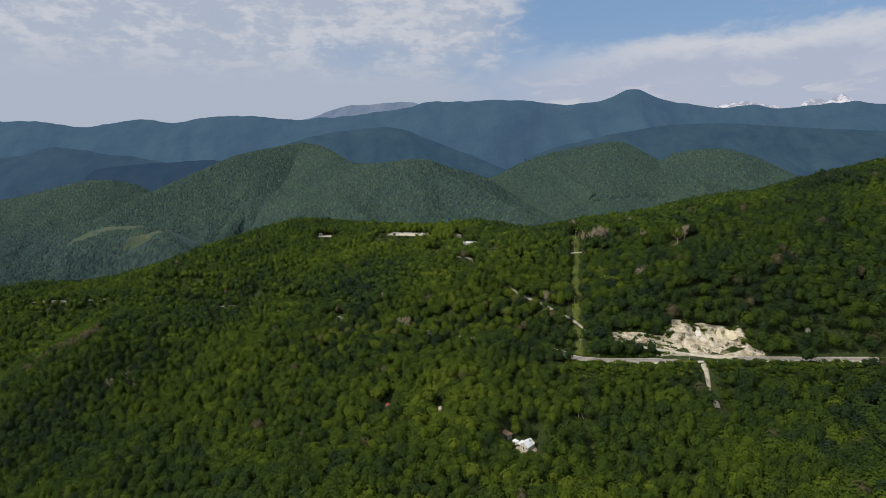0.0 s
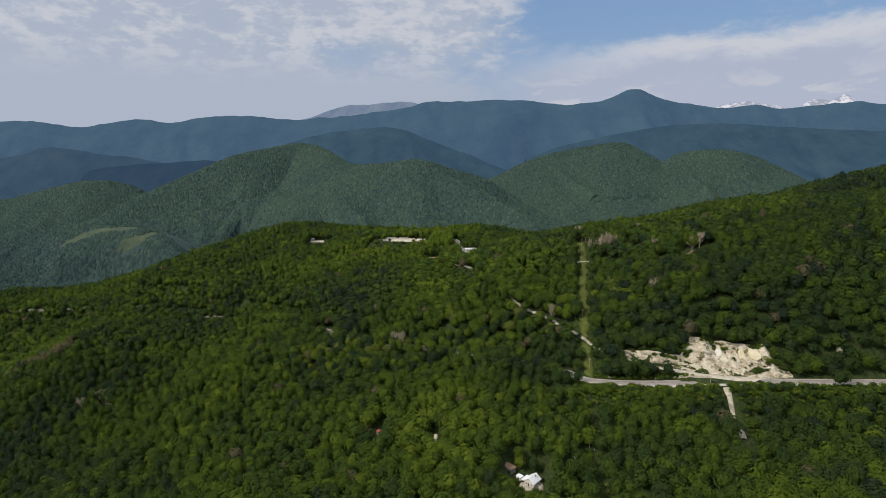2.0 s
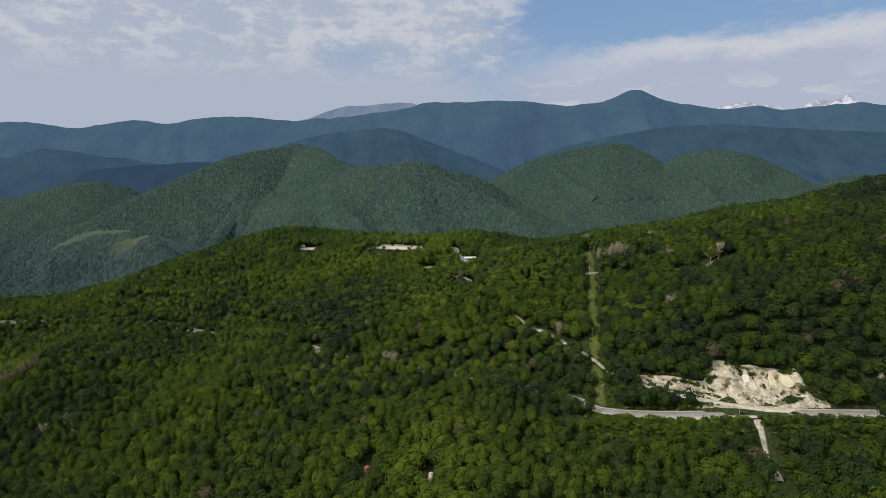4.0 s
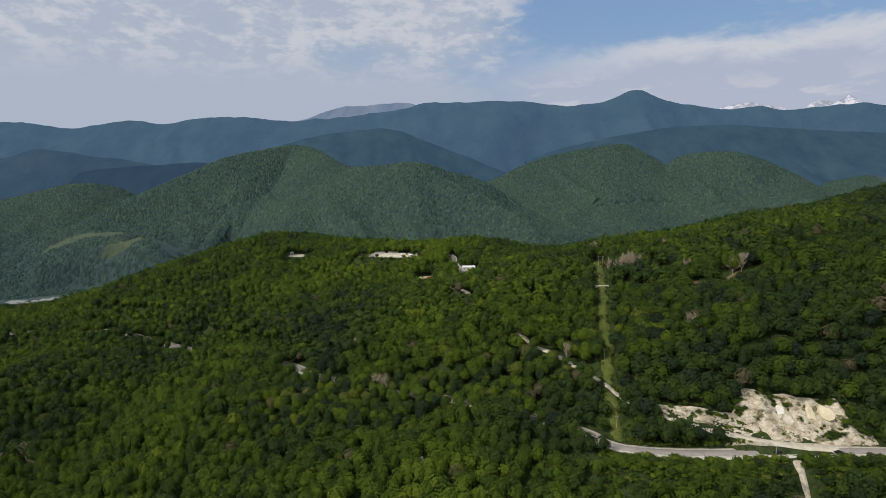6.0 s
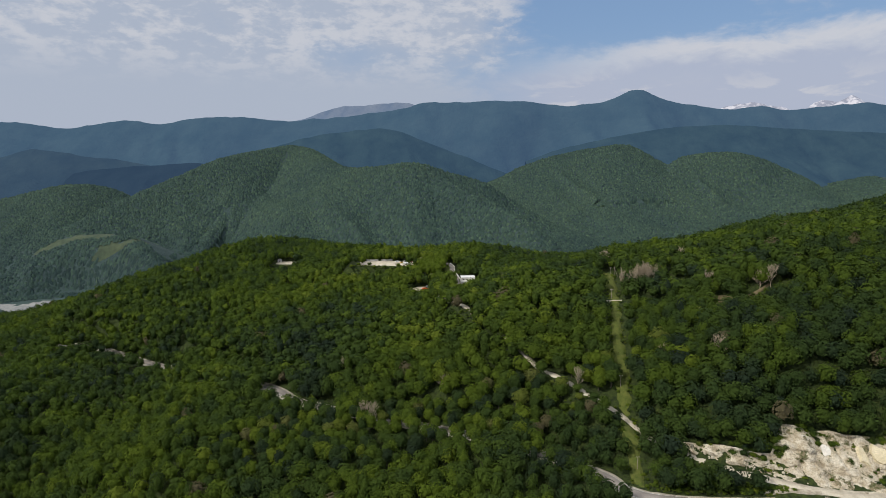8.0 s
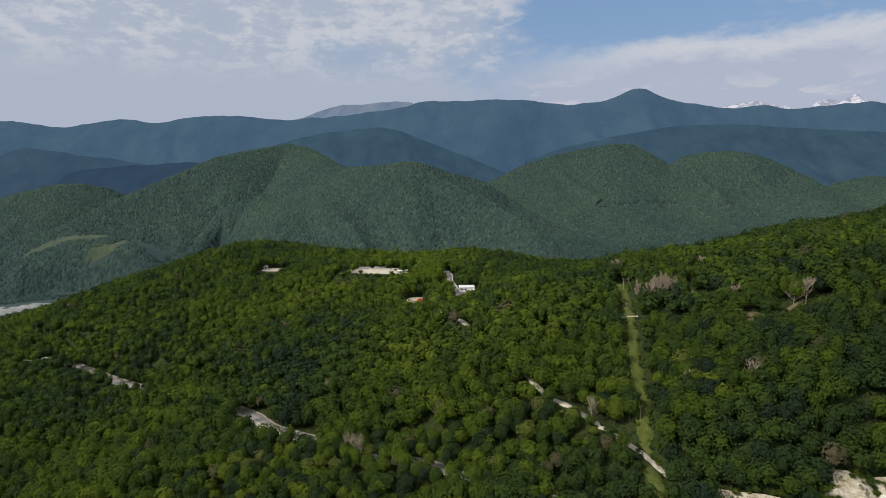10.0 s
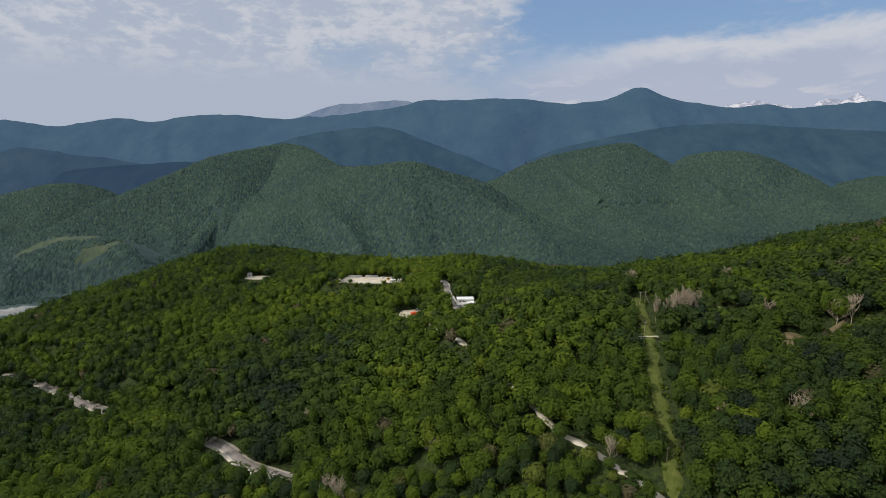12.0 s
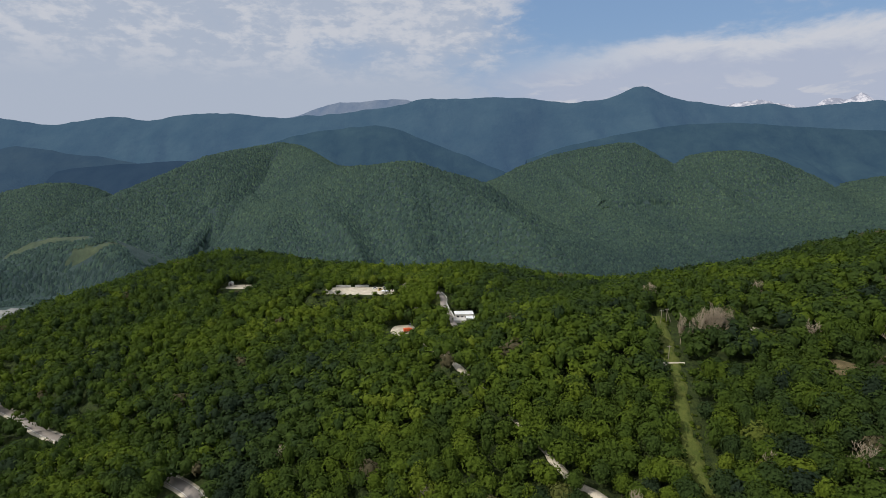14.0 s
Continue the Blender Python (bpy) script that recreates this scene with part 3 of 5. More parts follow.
# ground without trees: along lines (half width), and patches (centre, half widths)
OPEN_LINES = [([(p[0], p[1] - 2.0, 0) for p in MAIN_ROAD if 92 < p[0] < 262], 6.2), ([p for p in MAIN_ROAD if p[0] > 258], 6.0), (QUARRY_ROAD, 6.5), ([p for p in HILL_TRACK if 460 < p[1] < 482], 4.0), ([p for p in HILL_TRACK if 493 < p[1] < 500], 2.6), ([(77, 517, 0), (86, 505, 0)], 3.6), (TOP_ROAD, 4.5), ([p for p in STRIP if p[1] > 480], 6.0), ([p for p in STRIP if 412 < p[1] <= 480], 3.6), ([p for p in STRIP if 300 < p[1] < 395], 1.6),
              ([p for p in MAIN_ROAD if -66 < p[0] <= 92], 1.6), ([(p[0] - 1.5, p[1] - 3.0, 0) for p in MAIN_ROAD if -121 < p[0] <= -76], 4.2), ([(p[0] - 2.5, p[1] - 6.5, 0) for p in MAIN_ROAD if -322 < p[0] <= -204], 3.2), ([(p[0] - 1.5, p[1] - 4.0, 0) for p in MAIN_ROAD if -362 < p[0] <= -335], 4.0), ([p for p in MAIN_ROAD if -208 < p[0] <= -130], 0.2), ([p for p in MAIN_ROAD if p[0] <= -370], 1.0), ([(-68, 526, 0), (-96, 540, 0), (-114, 555, 0)], 7.0),
              ([(198, 397, 0), (197, 383, 0), (193, 352, 0)], 4.6),
              ([(204, 540, 0), (218, 535, 0), (236, 538, 0), (250, 545, 0)], 3.4), ([(29, 594, 0), (31, 601, 0)], 3.6)]
OPEN_PATCHES = [(-49, 754, 32, 14), (-175, 811, 14, 11), (-13, 684, 13, 14), (36, 685, 13, 15), (56, 342, 9, 9), (192, 596, 8, 5), (44, 353, 7.5, 9), (-523, 743, 9, 7), (-43, 402, 6, 9), (-31, 750, 14, 8), (212, 550, 6, 5), (230, 547, 9, 5), (-3, 383, 5, 10), (-3, 433, 5, 8)]
# trees kept low so the camera sees past them: centre, half widths
LOW_GROWTH = [(-52, 736, 36, 8), (-172, 790, 21, 18), (-9, 664, 12, 16), (35, 666, 15, 18), (53, 331, 10, 13), (42, 340, 8, 7), (192, 584, 9, 8), (-524, 732, 11, 7), (-43, 394, 6, 9), (-92, 530, 15, 7), (30, 576, 7, 10), (-240, 624, 32, 13), (-300, 668, 30, 11),
              (150, 393, 62, 8), (228, 390, 52, 9), (325, 386, 75, 9), (112, 402, 17, 10), (162, 562, 16, 9), (194, 350, 7, 10), (204, 376, 5, 16), (115, 464, 9, 7), (96, 482, 14, 9), (16, 698, 8, 12), (84, 503, 7, 6), (-352, 694, 22, 9)]


def is_open(x, y):
    out = np.zeros(x.shape, bool)
    ragged = 1.0 + 0.35 * field(x, y, 14, 41, 2)
    for line, half in OPEN_LINES:
        out |= along(x, y, line)[0] < half * np.maximum(ragged, 0.92) + 1.2
    fy, ry, fz, rz = quarry(x)
    out |= (x > 140) & (x < 252) & (y > fy - 6) & (y < ry - 0.6 + 1.6 * field(x, y, 7, 47, 2))
    for cx, cy, hx, hy in OPEN_PATCHES:
        out |= np.hypot((x - cx) / hx, (y - cy) / hy) < 1.05 * ragged
    return out


def scatter(x0, x1, y0, y1, gap):
    gx, gy = np.meshgrid(np.arange(x0, x1, gap), np.arange(y0, y1, gap * 0.9))
    gx = gx + (np.arange(gx.shape[0]) % 2)[:, None] * gap * 0.5
    x, y = gx.ravel(), gy.ravel()
    return x + rng.uniform(-0.42, 0.42, x.size) * gap, y + rng.uniform(-0.42, 0.42, x.size) * gap


tree_x, tree_y = scatter(-900, 760, 205, 980, 6.9)
keep = (np.abs(tree_x) < 0.86 * (tree_y + 20) + 25) & ~is_open(tree_x, tree_y)
tree_x, tree_y = tree_x[keep], tree_y[keep]
# a clump of tall, bright trees beside the hilltop road
clump_x, clump_y = scatter(-9, 14, 704, 742, 6.2)
away = np.hypot(tree_x - 3, (tree_y - 723) * 0.65) > 15
tree_x, tree_y = np.concatenate([tree_x[away], clump_x]), np.concatenate([tree_y[away], clump_y])
tall = np.arange(tree_x.size) >= tree_x.size - clump_x.size
tree_z = ground_height(tree_x, tree_y) - 0.3
size = 0.5 + 0.5 * np.clip(0.5 + 0.7 * field(tree_x, tree_y, 70, 51, 2) + rng.normal(scale=0.28, size=tree_x.size), 0, 1.25)
tree_wide, tree_high = 2.6 + 3.2 * size ** 1.3, 7.0 + 7.5 * size
# by region: darker to the west; shade painted in on the east ridge
region_tone = 0.48 - 0.08 * step(-tree_x, 60, 260) * step(-tree_y, -640, -450) - 0.10 * step(-tree_x, 110, 260) * step(-tree_y, -600, -480) - 0.09 * step(tree_x, 60, 140) - 0.14 * step(tree_x, 150, 280)
tree_tone = np.clip(region_tone + 0.36 * field(tree_x, tree_y, 90, 61, 2) + 0.22 * field(tree_x, tree_y, 18, 63, 2) + rng.normal(scale=0.15, size=tree_x.size), 0, 0.93)
tree_tone = np.where(rng.rand(tree_x.size) < 0.006 + 0.012 * step(tree_x, 120, 260), 1.0, tree_tone)
for cx, cy, hx, hy in ((-392, 567, 24, 14), (-428, 550, 14, 9), (-60, 470, 7, 5), (60, 600, 8, 6)):
    bare = (np.hypot((tree_x - cx) / hx, (tree_y - cy) / hy) < 1) & (rng.rand(tree_x.size) < 0.65)
    tree_tone = np.where(bare, 1.0, tree_tone)
low = np.zeros(tree_x.size, bool)
for cx, cy, hx, hy in LOW_GROWTH:
    low |= np.hypot((tree_x - cx) / hx, (tree_y - cy) / hy) < 1.0 + 0.3 * field(tree_x, tree_y, 10, 43, 2)
tree_wide, tree_high = np.where(low, tree_wide * 0.68, tree_wide), np.where(low, tree_high * 0.42, tree_high)
column = (rng.rand(tree_x.size) < 0.12 + 0.25 * step(-tree_x, 60, 260)) & ~low
tree_wide, tree_high = np.where(column, tree_wide * 0.72, tree_wide), np.where(column, tree_high * 1.22, tree_high)
tree_wide, tree_high, tree_tone = np.where(tall, 5.0, tree_wide), np.where(tall, 17.0, tree_high), np.where(tall, 0.80, tree_tone)
tree_turn = rng.uniform(0, 6.28, tree_x.size)

alone = (tree_y > 472) & (tree_y < 512) & (tree_x > -135) & (tree_x < 165)
close = (tree_y < 560) & ~alone
late = ~close & ~alone
NEAR_SHAPES = [crown_shape(s, 1, 200, 0.125, 13) for s in range(1, 10)]
LATE_SHAPES = [crown_shape(s, 1, 48, 0.21, 11) for s in range(11, 18)]
SLOPE_SHAPES = [crown_shape(s, 1, 26, 0.25, 11) for s in range(41, 47)]
SHRUB_SHAPES = [crown_shape(s, 0, 34, 0.30, 6) for s in range(21, 26)]
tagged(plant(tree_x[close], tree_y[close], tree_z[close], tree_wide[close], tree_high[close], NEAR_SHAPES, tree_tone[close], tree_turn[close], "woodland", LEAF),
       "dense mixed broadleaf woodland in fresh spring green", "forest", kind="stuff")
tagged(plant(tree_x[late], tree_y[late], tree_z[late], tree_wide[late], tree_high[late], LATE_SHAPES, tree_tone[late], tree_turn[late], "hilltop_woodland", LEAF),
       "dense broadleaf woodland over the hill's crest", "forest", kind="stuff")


# ---- woods across the valley ----
def far_woods():
    x, y = scatter(-2600, 2700, 1150, 3760, 9.0)
    x, y = x + rng.normal(scale=3.0, size=x.size), y + rng.normal(scale=4.0, size=x.size)
    z = ground_height(x, y)
    slope = ground_height(x, y + 15) - z
    keep = (slope > -2.5) & (np.abs(x) < 0.86 * y + 60) & (along(x, y, RIVER)[0] > 92)
    keep &= ~in_meadow(x, y)
    x, y, z = x[keep], y[keep], z[keep]
    a = np.linspace(0, 2 * np.pi, 5, endpoint=False)
    dome = np.vstack([np.column_stack([np.cos(a), np.sin(a), np.where(np.arange(5) % 2, -0.6, -0.2)]), [[0.1, 0, 0.6]]])
    f = np.array([[k, (k + 1) % 5, 5] for k in range(5)])
    n = x.size
    wide = rng.uniform(4.8, 7.8, n)
    high = rng.uniform(11.0, 23.0, n)
    # shade on the valley's floor and lower slopes, painted in as darker leaf tone
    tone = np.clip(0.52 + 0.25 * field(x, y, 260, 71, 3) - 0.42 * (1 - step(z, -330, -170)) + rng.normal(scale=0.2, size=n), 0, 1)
    domes = [(dome * np.array(k), f) for k in ((1, 1, 1), (0.85, 1.15, 1.25), (1.2, 0.9, 0.8))]
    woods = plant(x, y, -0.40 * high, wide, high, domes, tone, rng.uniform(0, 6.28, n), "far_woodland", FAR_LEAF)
    # every crown follows the slope that it stands on
    co = np.empty(len(woods.data.vertices) * 3, np.float32)
    woods.data.vertices.foreach_get("co", co)
    co = co.reshape(-1, 3)
    co[:, 2] += ground_height(co[:, 0].astype(float), co[:, 1].astype(float))
    woods.data.vertices.foreach_set("co", co.ravel())
    woods.data.update()
    return woods


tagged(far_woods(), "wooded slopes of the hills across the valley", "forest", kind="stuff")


def beyond(x, y):
    """Outside the slope that is planted above."""
    return ~((np.abs(x) < 0.86 * (y + 20) + 25) & (y > 205) & (y < 980) & (x > -900) & (x < 760)) & ~is_open(x, y)


def more_woods(name, x, y, wide, high, shapes):
    n = x.size
    tone = np.clip(0.46 + 0.33 * field(x, y, 90, 61, 2) + 0.2 * field(x, y, 18, 63, 2) + rng.normal(scale=0.2, size=n), 0, 0.96)
    w = wide[0] + (wide[1] - wide[0]) * rng.rand(n)
    return plant(x, y, ground_height(x, y) - 0.5, w, high[0] + (high[1] - high[0]) * rng.rand(n), shapes, tone, rng.uniform(0, 6.28, n), name, LEAF)


# the woods under the flight and all round it
slope_x, slope_y = scatter(-270, 270, -90, 480, 6.9)
keep = beyond(slope_x, slope_y)
tagged(more_woods("slope_woodland", slope_x[keep], slope_y[keep], (3.2, 5.6), (8.5, 14.0), SLOPE_SHAPES), "dense broadleaf woodland on the slope under the flight", "forest", kind="stuff")
outer_x, outer_y = scatter(-1200, 1100, -420, 1200, 13.5)
keep = beyond(outer_x, outer_y) & ~((np.abs(outer_x) < 270) & (outer_y > -90) & (outer_y < 480))
tagged(more_woods("outer_woodland", outer_x[keep], outer_y[keep], (6.5, 9.5), (10, 15), [crown_shape(s, 1, 16, 0.30, 11) for s in (51, 52, 53, 54, 55)]), "broadleaf woodland on the slopes round about", "forest", kind="stuff")


# ---- things ----
def part(name, bm, mat, parent=None, label="", smooth_shade=False):
    me = bpy.data.meshes.new(name)
    bm.to_mesh(me)
    bm.free()
    for p in me.polygons:
        p.use_smooth = smooth_shade
    me.materials.append(mat)
    ob = new(name, me)
    ob.parent = parent
    if label:
        ob["label"] = label
    return ob


def block(bm, at, size, turn=0.0, bevel=0.0, taper=1.0):
    """A bevelled block with its foot's centre at at."""
    made = bmesh.ops.create_cube(bm, size=1.0)["verts"]
    for v in made:
        k = taper if v.co.z > 0 else 1.0
        v.co = Vector((v.co.x * size[0] * k, v.co.y * size[1] * k, (v.co.z + 0.5) * size[2]))
    if bevel:
        edges = list({e for v in made for e in v.link_edges})
        made = [v for v in bmesh.ops.bevel(bm, geom=edges, offset=bevel, segments=1, affect="EDGES")["verts"]]
        made = list({v for v in made} | {v for v in bm.verts if v.is_valid and v in made})
    m = Matrix.Translation(at) @ Matrix.Rotation(turn, 4, "Z")
    for v in made:
        v.co = m @ v.co
    return made


def solid(*blocks):
    """A mesh of blocks: (at, size[, turn, bevel, taper])."""
    whole = bmesh.new()
    for args in blocks if isinstance(blocks[0][0], tuple) else [blocks]:
        bm = bmesh.new()
        block(bm, *args)
        me = bpy.data.meshes.new("block")
        bm.to_mesh(me)
        bm.free()
        whole.from_mesh(me)
        bpy.data.meshes.remove(me)
    return whole


def rod(bm, a, b, r0, r1, sides=6):
    """A tapered rod from a to b."""
    a, b = Vector(a), Vector(b)
    way = (b - a).normalized()
    side = way.cross(Vector((0.31, 0.17, 0.93))).normalized()
    over = way.cross(side)
    rings = []
    for p, r in ((a, r0), (b, r1)):
        rings.append([bm.verts.new(p + (side * math.cos(k * 2 * math.pi / sides) + over * math.sin(k * 2 * math.pi / sides)) * r) for k in range(sides)])
    for k in range(sides):
        j = (k + 1) % sides
        bm.faces.new((rings[0][k], rings[0][j], rings[1][j], rings[1][k]))
    bm.faces.new(rings[1])
    bm.faces.new(rings[0][::-1])


def thing(name, x, y, label, category, turn=0.0, z=None, group="", sink=0.0):
    ob = new(name)
    ob.empty_display_size = 0.5
    z = float(ground_height(np.array([x]), np.array([y]))[0]) if z is None else z
    ob.matrix_world = pose(x, y, z - sink, 0, 0, turn)
    return tagged(ob, label, category, group)


def plain(name, colour, rough=0.6, metal=0.0, grain=0.12, scale=1.5):
    m, nt, bsdf = material(name, rough)
    bsdf.inputs["Metallic"].default_value = metal
    low, high = tuple(c * (1 - grain) for c in colour), tuple(min(1, c * (1 + grain)) for c in colour)
    nt.links.new(ramp(nt, [(0.3, low), (0.7, high)], noise_tex(nt, scale, 5.0, 0.65)), bsdf.inputs["Base Color"])
    return m


WHITE_SHEET = plain("white_painted_sheet_roof", (0.74, 0.75, 0.76), 0.5)
PLASTER = plain("pale_plaster", (0.58, 0.54, 0.48), 0.9, grain=0.2)
STONE = plain("grey_stone_wall", (0.26, 0.23, 0.20), 0.95, grain=0.35, scale=2.5)
RUST = plain("rusty_sheet_roof", (0.29, 0.185, 0.13), 0.8, grain=0.35)
DARK = plain("dark_opening", (0.02, 0.02, 0.02), 0.6)
CONCRETE = plain("pale_concrete", (0.50, 0.48, 0.44), 0.9, grain=0.2)
WOOD_POLE = plain("weathered_pole_wood", (0.30, 0.26, 0.21), 0.9, grain=0.3)
ORANGE = plain("orange_paint", (0.66, 0.11, 0.035), 0.45)
BLACK_PAINT = plain("black_car_paint", (0.015, 0.015, 0.018), 0.25)
WHITE_PAINT = plain("white_car_paint", (0.70, 0.70, 0.70), 0.3)
YELLOW_PAINT = plain("yellow_paint", (0.55, 0.36, 0.05), 0.4)
GREY_PAINT = plain("grey_car_paint", (0.25, 0.26, 0.28), 0.3)
TYRE = plain("tyre_rubber", (0.02, 0.02, 0.02), 0.9)
GLASS = plain("dark_window_glass", (0.02, 0.025, 0.03), 0.08)
LINE_PAINT = plain("road_line_paint", (0.66, 0.65, 0.60), 0.8)
TIN = plain("galvanised_tin", (0.45, 0.46, 0.47), 0.45, 0.5)
RED_ROOF = plain("dull_red_roof", (0.26, 0.07, 0.05), 0.8)
SNOW = plain("snow", (0.80, 0.80, 0.82), 0.9)


# ---- roads ----
def ribbon(name, line, offsets, lift, mat, label, category, ragged=0.0):
    """A strip along a line: sideways offsets across it, each with its own lift."""
    p = np.array(smooth_line(line, 3), float)
    run = np.gradient(p[:, :2], axis=0)
    run /= np.linalg.norm(run, axis=1)[:, None]
    side = np.column_stack([run[:, 1], -run[:, 0]])
    verts = []
    for k, (q, s) in enumerate(zip(p, side)):
        for o, up in zip(offsets, lift):
            w = o * (1 + ragged * float(field(q[0] + 3 * o, q[1], 6, 81, 2)))
            verts.append((q[0] + s[0] * w, q[1] + s[1] * w, q[2] + up))
    n = len(offsets)
    faces = [[k * n + j, k * n + j + 1, (k + 1) * n + j + 1, (k + 1) * n + j] for k in range(len(p) - 1) for j in range(n - 1)]
    me = mesh_of(name, verts, faces)
    me.materials.append(mat)
    ob = new(name, me)
    return tagged(ob, label, category, kind="structure") if label else ob


ribbon("road_verge", MAIN_ROAD, (-6.2, -5.6, 5.0, 5.8), (-0.9, 0.17, 0.17, -1.1), GRAVEL, "pale gravel verge beside the mountain road", "road verge", 0.12)
ribbon("road", MAIN_ROAD, (-3.9, -3.7, 0, 3.7, 3.9), (-0.1, 0.24, 0.30, 0.24, -0.1), ASPHALT, "worn grey asphalt mountain road", "road")
for name, off in (("road_line", -3.35), ("road_line", 3.35)):
    ribbon(name, MAIN_ROAD, (off - 0.12, off + 0.12), (0.32, 0.32), LINE_PAINT, "worn white line painted on the asphalt", "road line")
ribbon("roadside_wall", [p for p in MAIN_ROAD if 96 < p[0] < 330], (-6.0, -5.9, -5.2, -5.1), (-0.5, 0.55, 0.55, -0.5), CONCRETE, "low pale concrete kerb wall along the road", "kerb")
ribbon("quarry_road", QUARRY_ROAD, (-3.4, -3.0, 3.0, 3.6), (-0.6, 0.2, 0.2, -0.8), GRAVEL, "pale gravel road to the quarry", "gravel road", 0.15)
ribbon("hill_track", HILL_TRACK, (-2.3, -1.9, 1.9, 2.3), (-0.6, 0.28, 0.28, -0.6), GRAVEL, "narrow pale gravel track through the trees", "track", 0.2)
ribbon("hilltop_road", TOP_ROAD, (-2.4, -2.2, 2.2, 2.4), (-0.4, 0.28, 0.28, -0.4), ASPHALT, "narrow grey road over the hilltop", "road")
ribbon("road_parapet", TOP_ROAD[4:22], (2.5, 2.55, 3.0, 3.05), (-0.5, 0.8, 0.8, -0.5), CONCRETE, "low pale parapet along the hilltop road", "parapet")


def drape(name, line, half, lift, mat, label, category, step_len=2.5, ragged=0.3):
    """A strip that lies on the ground along a line."""
    p = np.array(line, float)[:, :2]
    d = np.concatenate([[0], np.cumsum(np.hypot(*np.diff(p, axis=0).T))])
    s = np.arange(0, d[-1], step_len)
    cx, cy = np.interp(s, d, p[:, 0]), np.interp(s, d, p[:, 1])
    run = np.gradient(np.column_stack([cx, cy]), axis=0)
    run /= np.linalg.norm(run, axis=1)[:, None]
    cols = np.linspace(-1, 1, 7)
    wide = half * (1 + ragged * field(cx, cy, 9, 83, 2))
    gx = cx[:, None] + run[:, 1:2] * cols * wide[:, None]
    gy = cy[:, None] - run[:, :1] * cols * wide[:, None]
    gz = ground_height(gx, gy) + lift - np.abs(cols) ** 4 * (lift + 0.4)
    gz = gz - (1.8 * (1 - step(along(gx, gy, MAIN_ROAD)[0], 6.5, 9.0)) + 1.5 * (1 - step(along(gx, gy, HILL_TRACK)[0], 2.0, 3.5))) * (name == "grass_strip")
    n = len(cols)
    i = (np.arange(len(s) - 1)[:, None] * n + np.arange(n - 1)[None]).ravel()
    me = mesh_of(name, np.column_stack([gx.ravel(), gy.ravel(), gz.ravel()]), np.column_stack([i, i + 1, i + 1 + n, i + n]))
    me.materials.append(mat)
    return tagged(new(name, me), label, category, kind="structure")


def pad(name, cx, cy, hx, hy, mat, label, lift=0.35, turn=0.0):
    """A levelled yard with an uneven rim."""
    a = np.linspace(0, 2 * np.pi, 40, endpoint=False)
    c, s = np.cos(a), np.sin(a)
    r = 1 / (np.abs(c) ** 4 + np.abs(s) ** 4) ** 0.25 * (1 + 0.10 * field(np.cos(a) * 30 + cx, np.sin(a) * 30 + cy, 14, 85, 2))
    rings = [np.column_stack([cx + c * r * hx * k, cy + s * r * hy * k]) for k in (1.04, 1.0, 0.6, 0.2)]
    p = np.vstack(rings)
    z = ground_height(p[:, 0], p[:, 1]) + lift
    z[:40] -= lift + 0.5
    f = [[k * 40 + j, k * 40 + (j + 1) % 40, (k + 1) * 40 + (j + 1) % 40, (k + 1) * 40 + j] for k in range(3) for j in range(40)]
    f += [[120 + j, 120 + (j + 1) % 40, 120 + (39 - j - 1) % 40, 120 + (39 - j) % 40] for j in range(19)]
    me = mesh_of(name, np.column_stack([p, z]), f)
    me.materials.append(mat)
    return tagged(new(name, me), label, "yard", kind="structure")


drape("grass_strip", [p for p in STRIP if p[1] > 409], 4.5, 1.0, GRASS, "rough grass strip under the power line", "grass strip", 2.5, 0.55)
drape("scree_chute", [(198, 395), (197.5, 388), (196, 376), (193.5, 360)], 2.0, 0.9, SCREE, "pale scree spilled down below the road", "scree", 1.5, 0.8)
drape("road_bank", [(166, 412.5), (174, 411.5), (184, 409.8), (194, 408.4)], 1.7, 0.9, SCREE, "bare pale bank between the two roads", "bank", 1.5, 0.7)
drape("clearing_grass", [(202, 541), (218, 536), (236, 539), (254, 547)], 3.4, 0.9, GRASS, "open grassy clearing on the hillside", "clearing")
drape("clearing_bank", [(202, 553), (214, 548), (231, 549), (246, 553)], 1.6, 1.0, SOIL, "eroded earth bank above the clearing", "bank", 2.0, 0.6)
drape("eroded_slope", [(206, 560), (213, 555), (220, 549), (226, 545)], 2.4, 0.7, SOIL, "eroded brown soil patch on the hillside", "bare soil", 1.5, 0.9)
drape("clearing_path", [(212, 536), (218, 534.5), (224, 535)], 0.9, 1.3, GRAVEL, "short pale path in the clearing", "path")
drape("forest_path", [(-4.5, 379), (-3, 386), (-2, 393)], 1.5, 0.9, GRAVEL, "pale bare path showing between the trees", "path", 1.5, 0.5)
drape("forest_path", [(-5, 442), (-2.8, 437), (-1, 432)], 1.4, 0.9, GRAVEL, "pale bare path showing between the trees", "path", 1.5, 0.5)
drape("field_path", [(134.5, 574), (141, 573.5), (148, 573)], 0.5, 1.5, GRAVEL, "pale footpath across the grass strip", "path")
pad("car_park", -48, 755, 32, 12, GRAVEL, "pale gravel car park on the hilltop")
pad("gravel_yard", -174, 814, 11.5, 7.5, GRAVEL, "small pale gravel yard among trees")
pad("stone_yard", -9, 686, 8.5, 12, GRAVEL, "pale gravel yard below the hilltop")
pad("house_yard", 56, 339, 7, 6, SCREE, "pale rubble yard round the house", 0.3)
pad("sand_patch", 192, 597, 7, 4.5, GRAVEL, "bare sandy patch among the trees")
pad("gravel_bay", -93, 542, 9, 6, GRAVEL, "gravel lay-by at the road bend", 0.15)
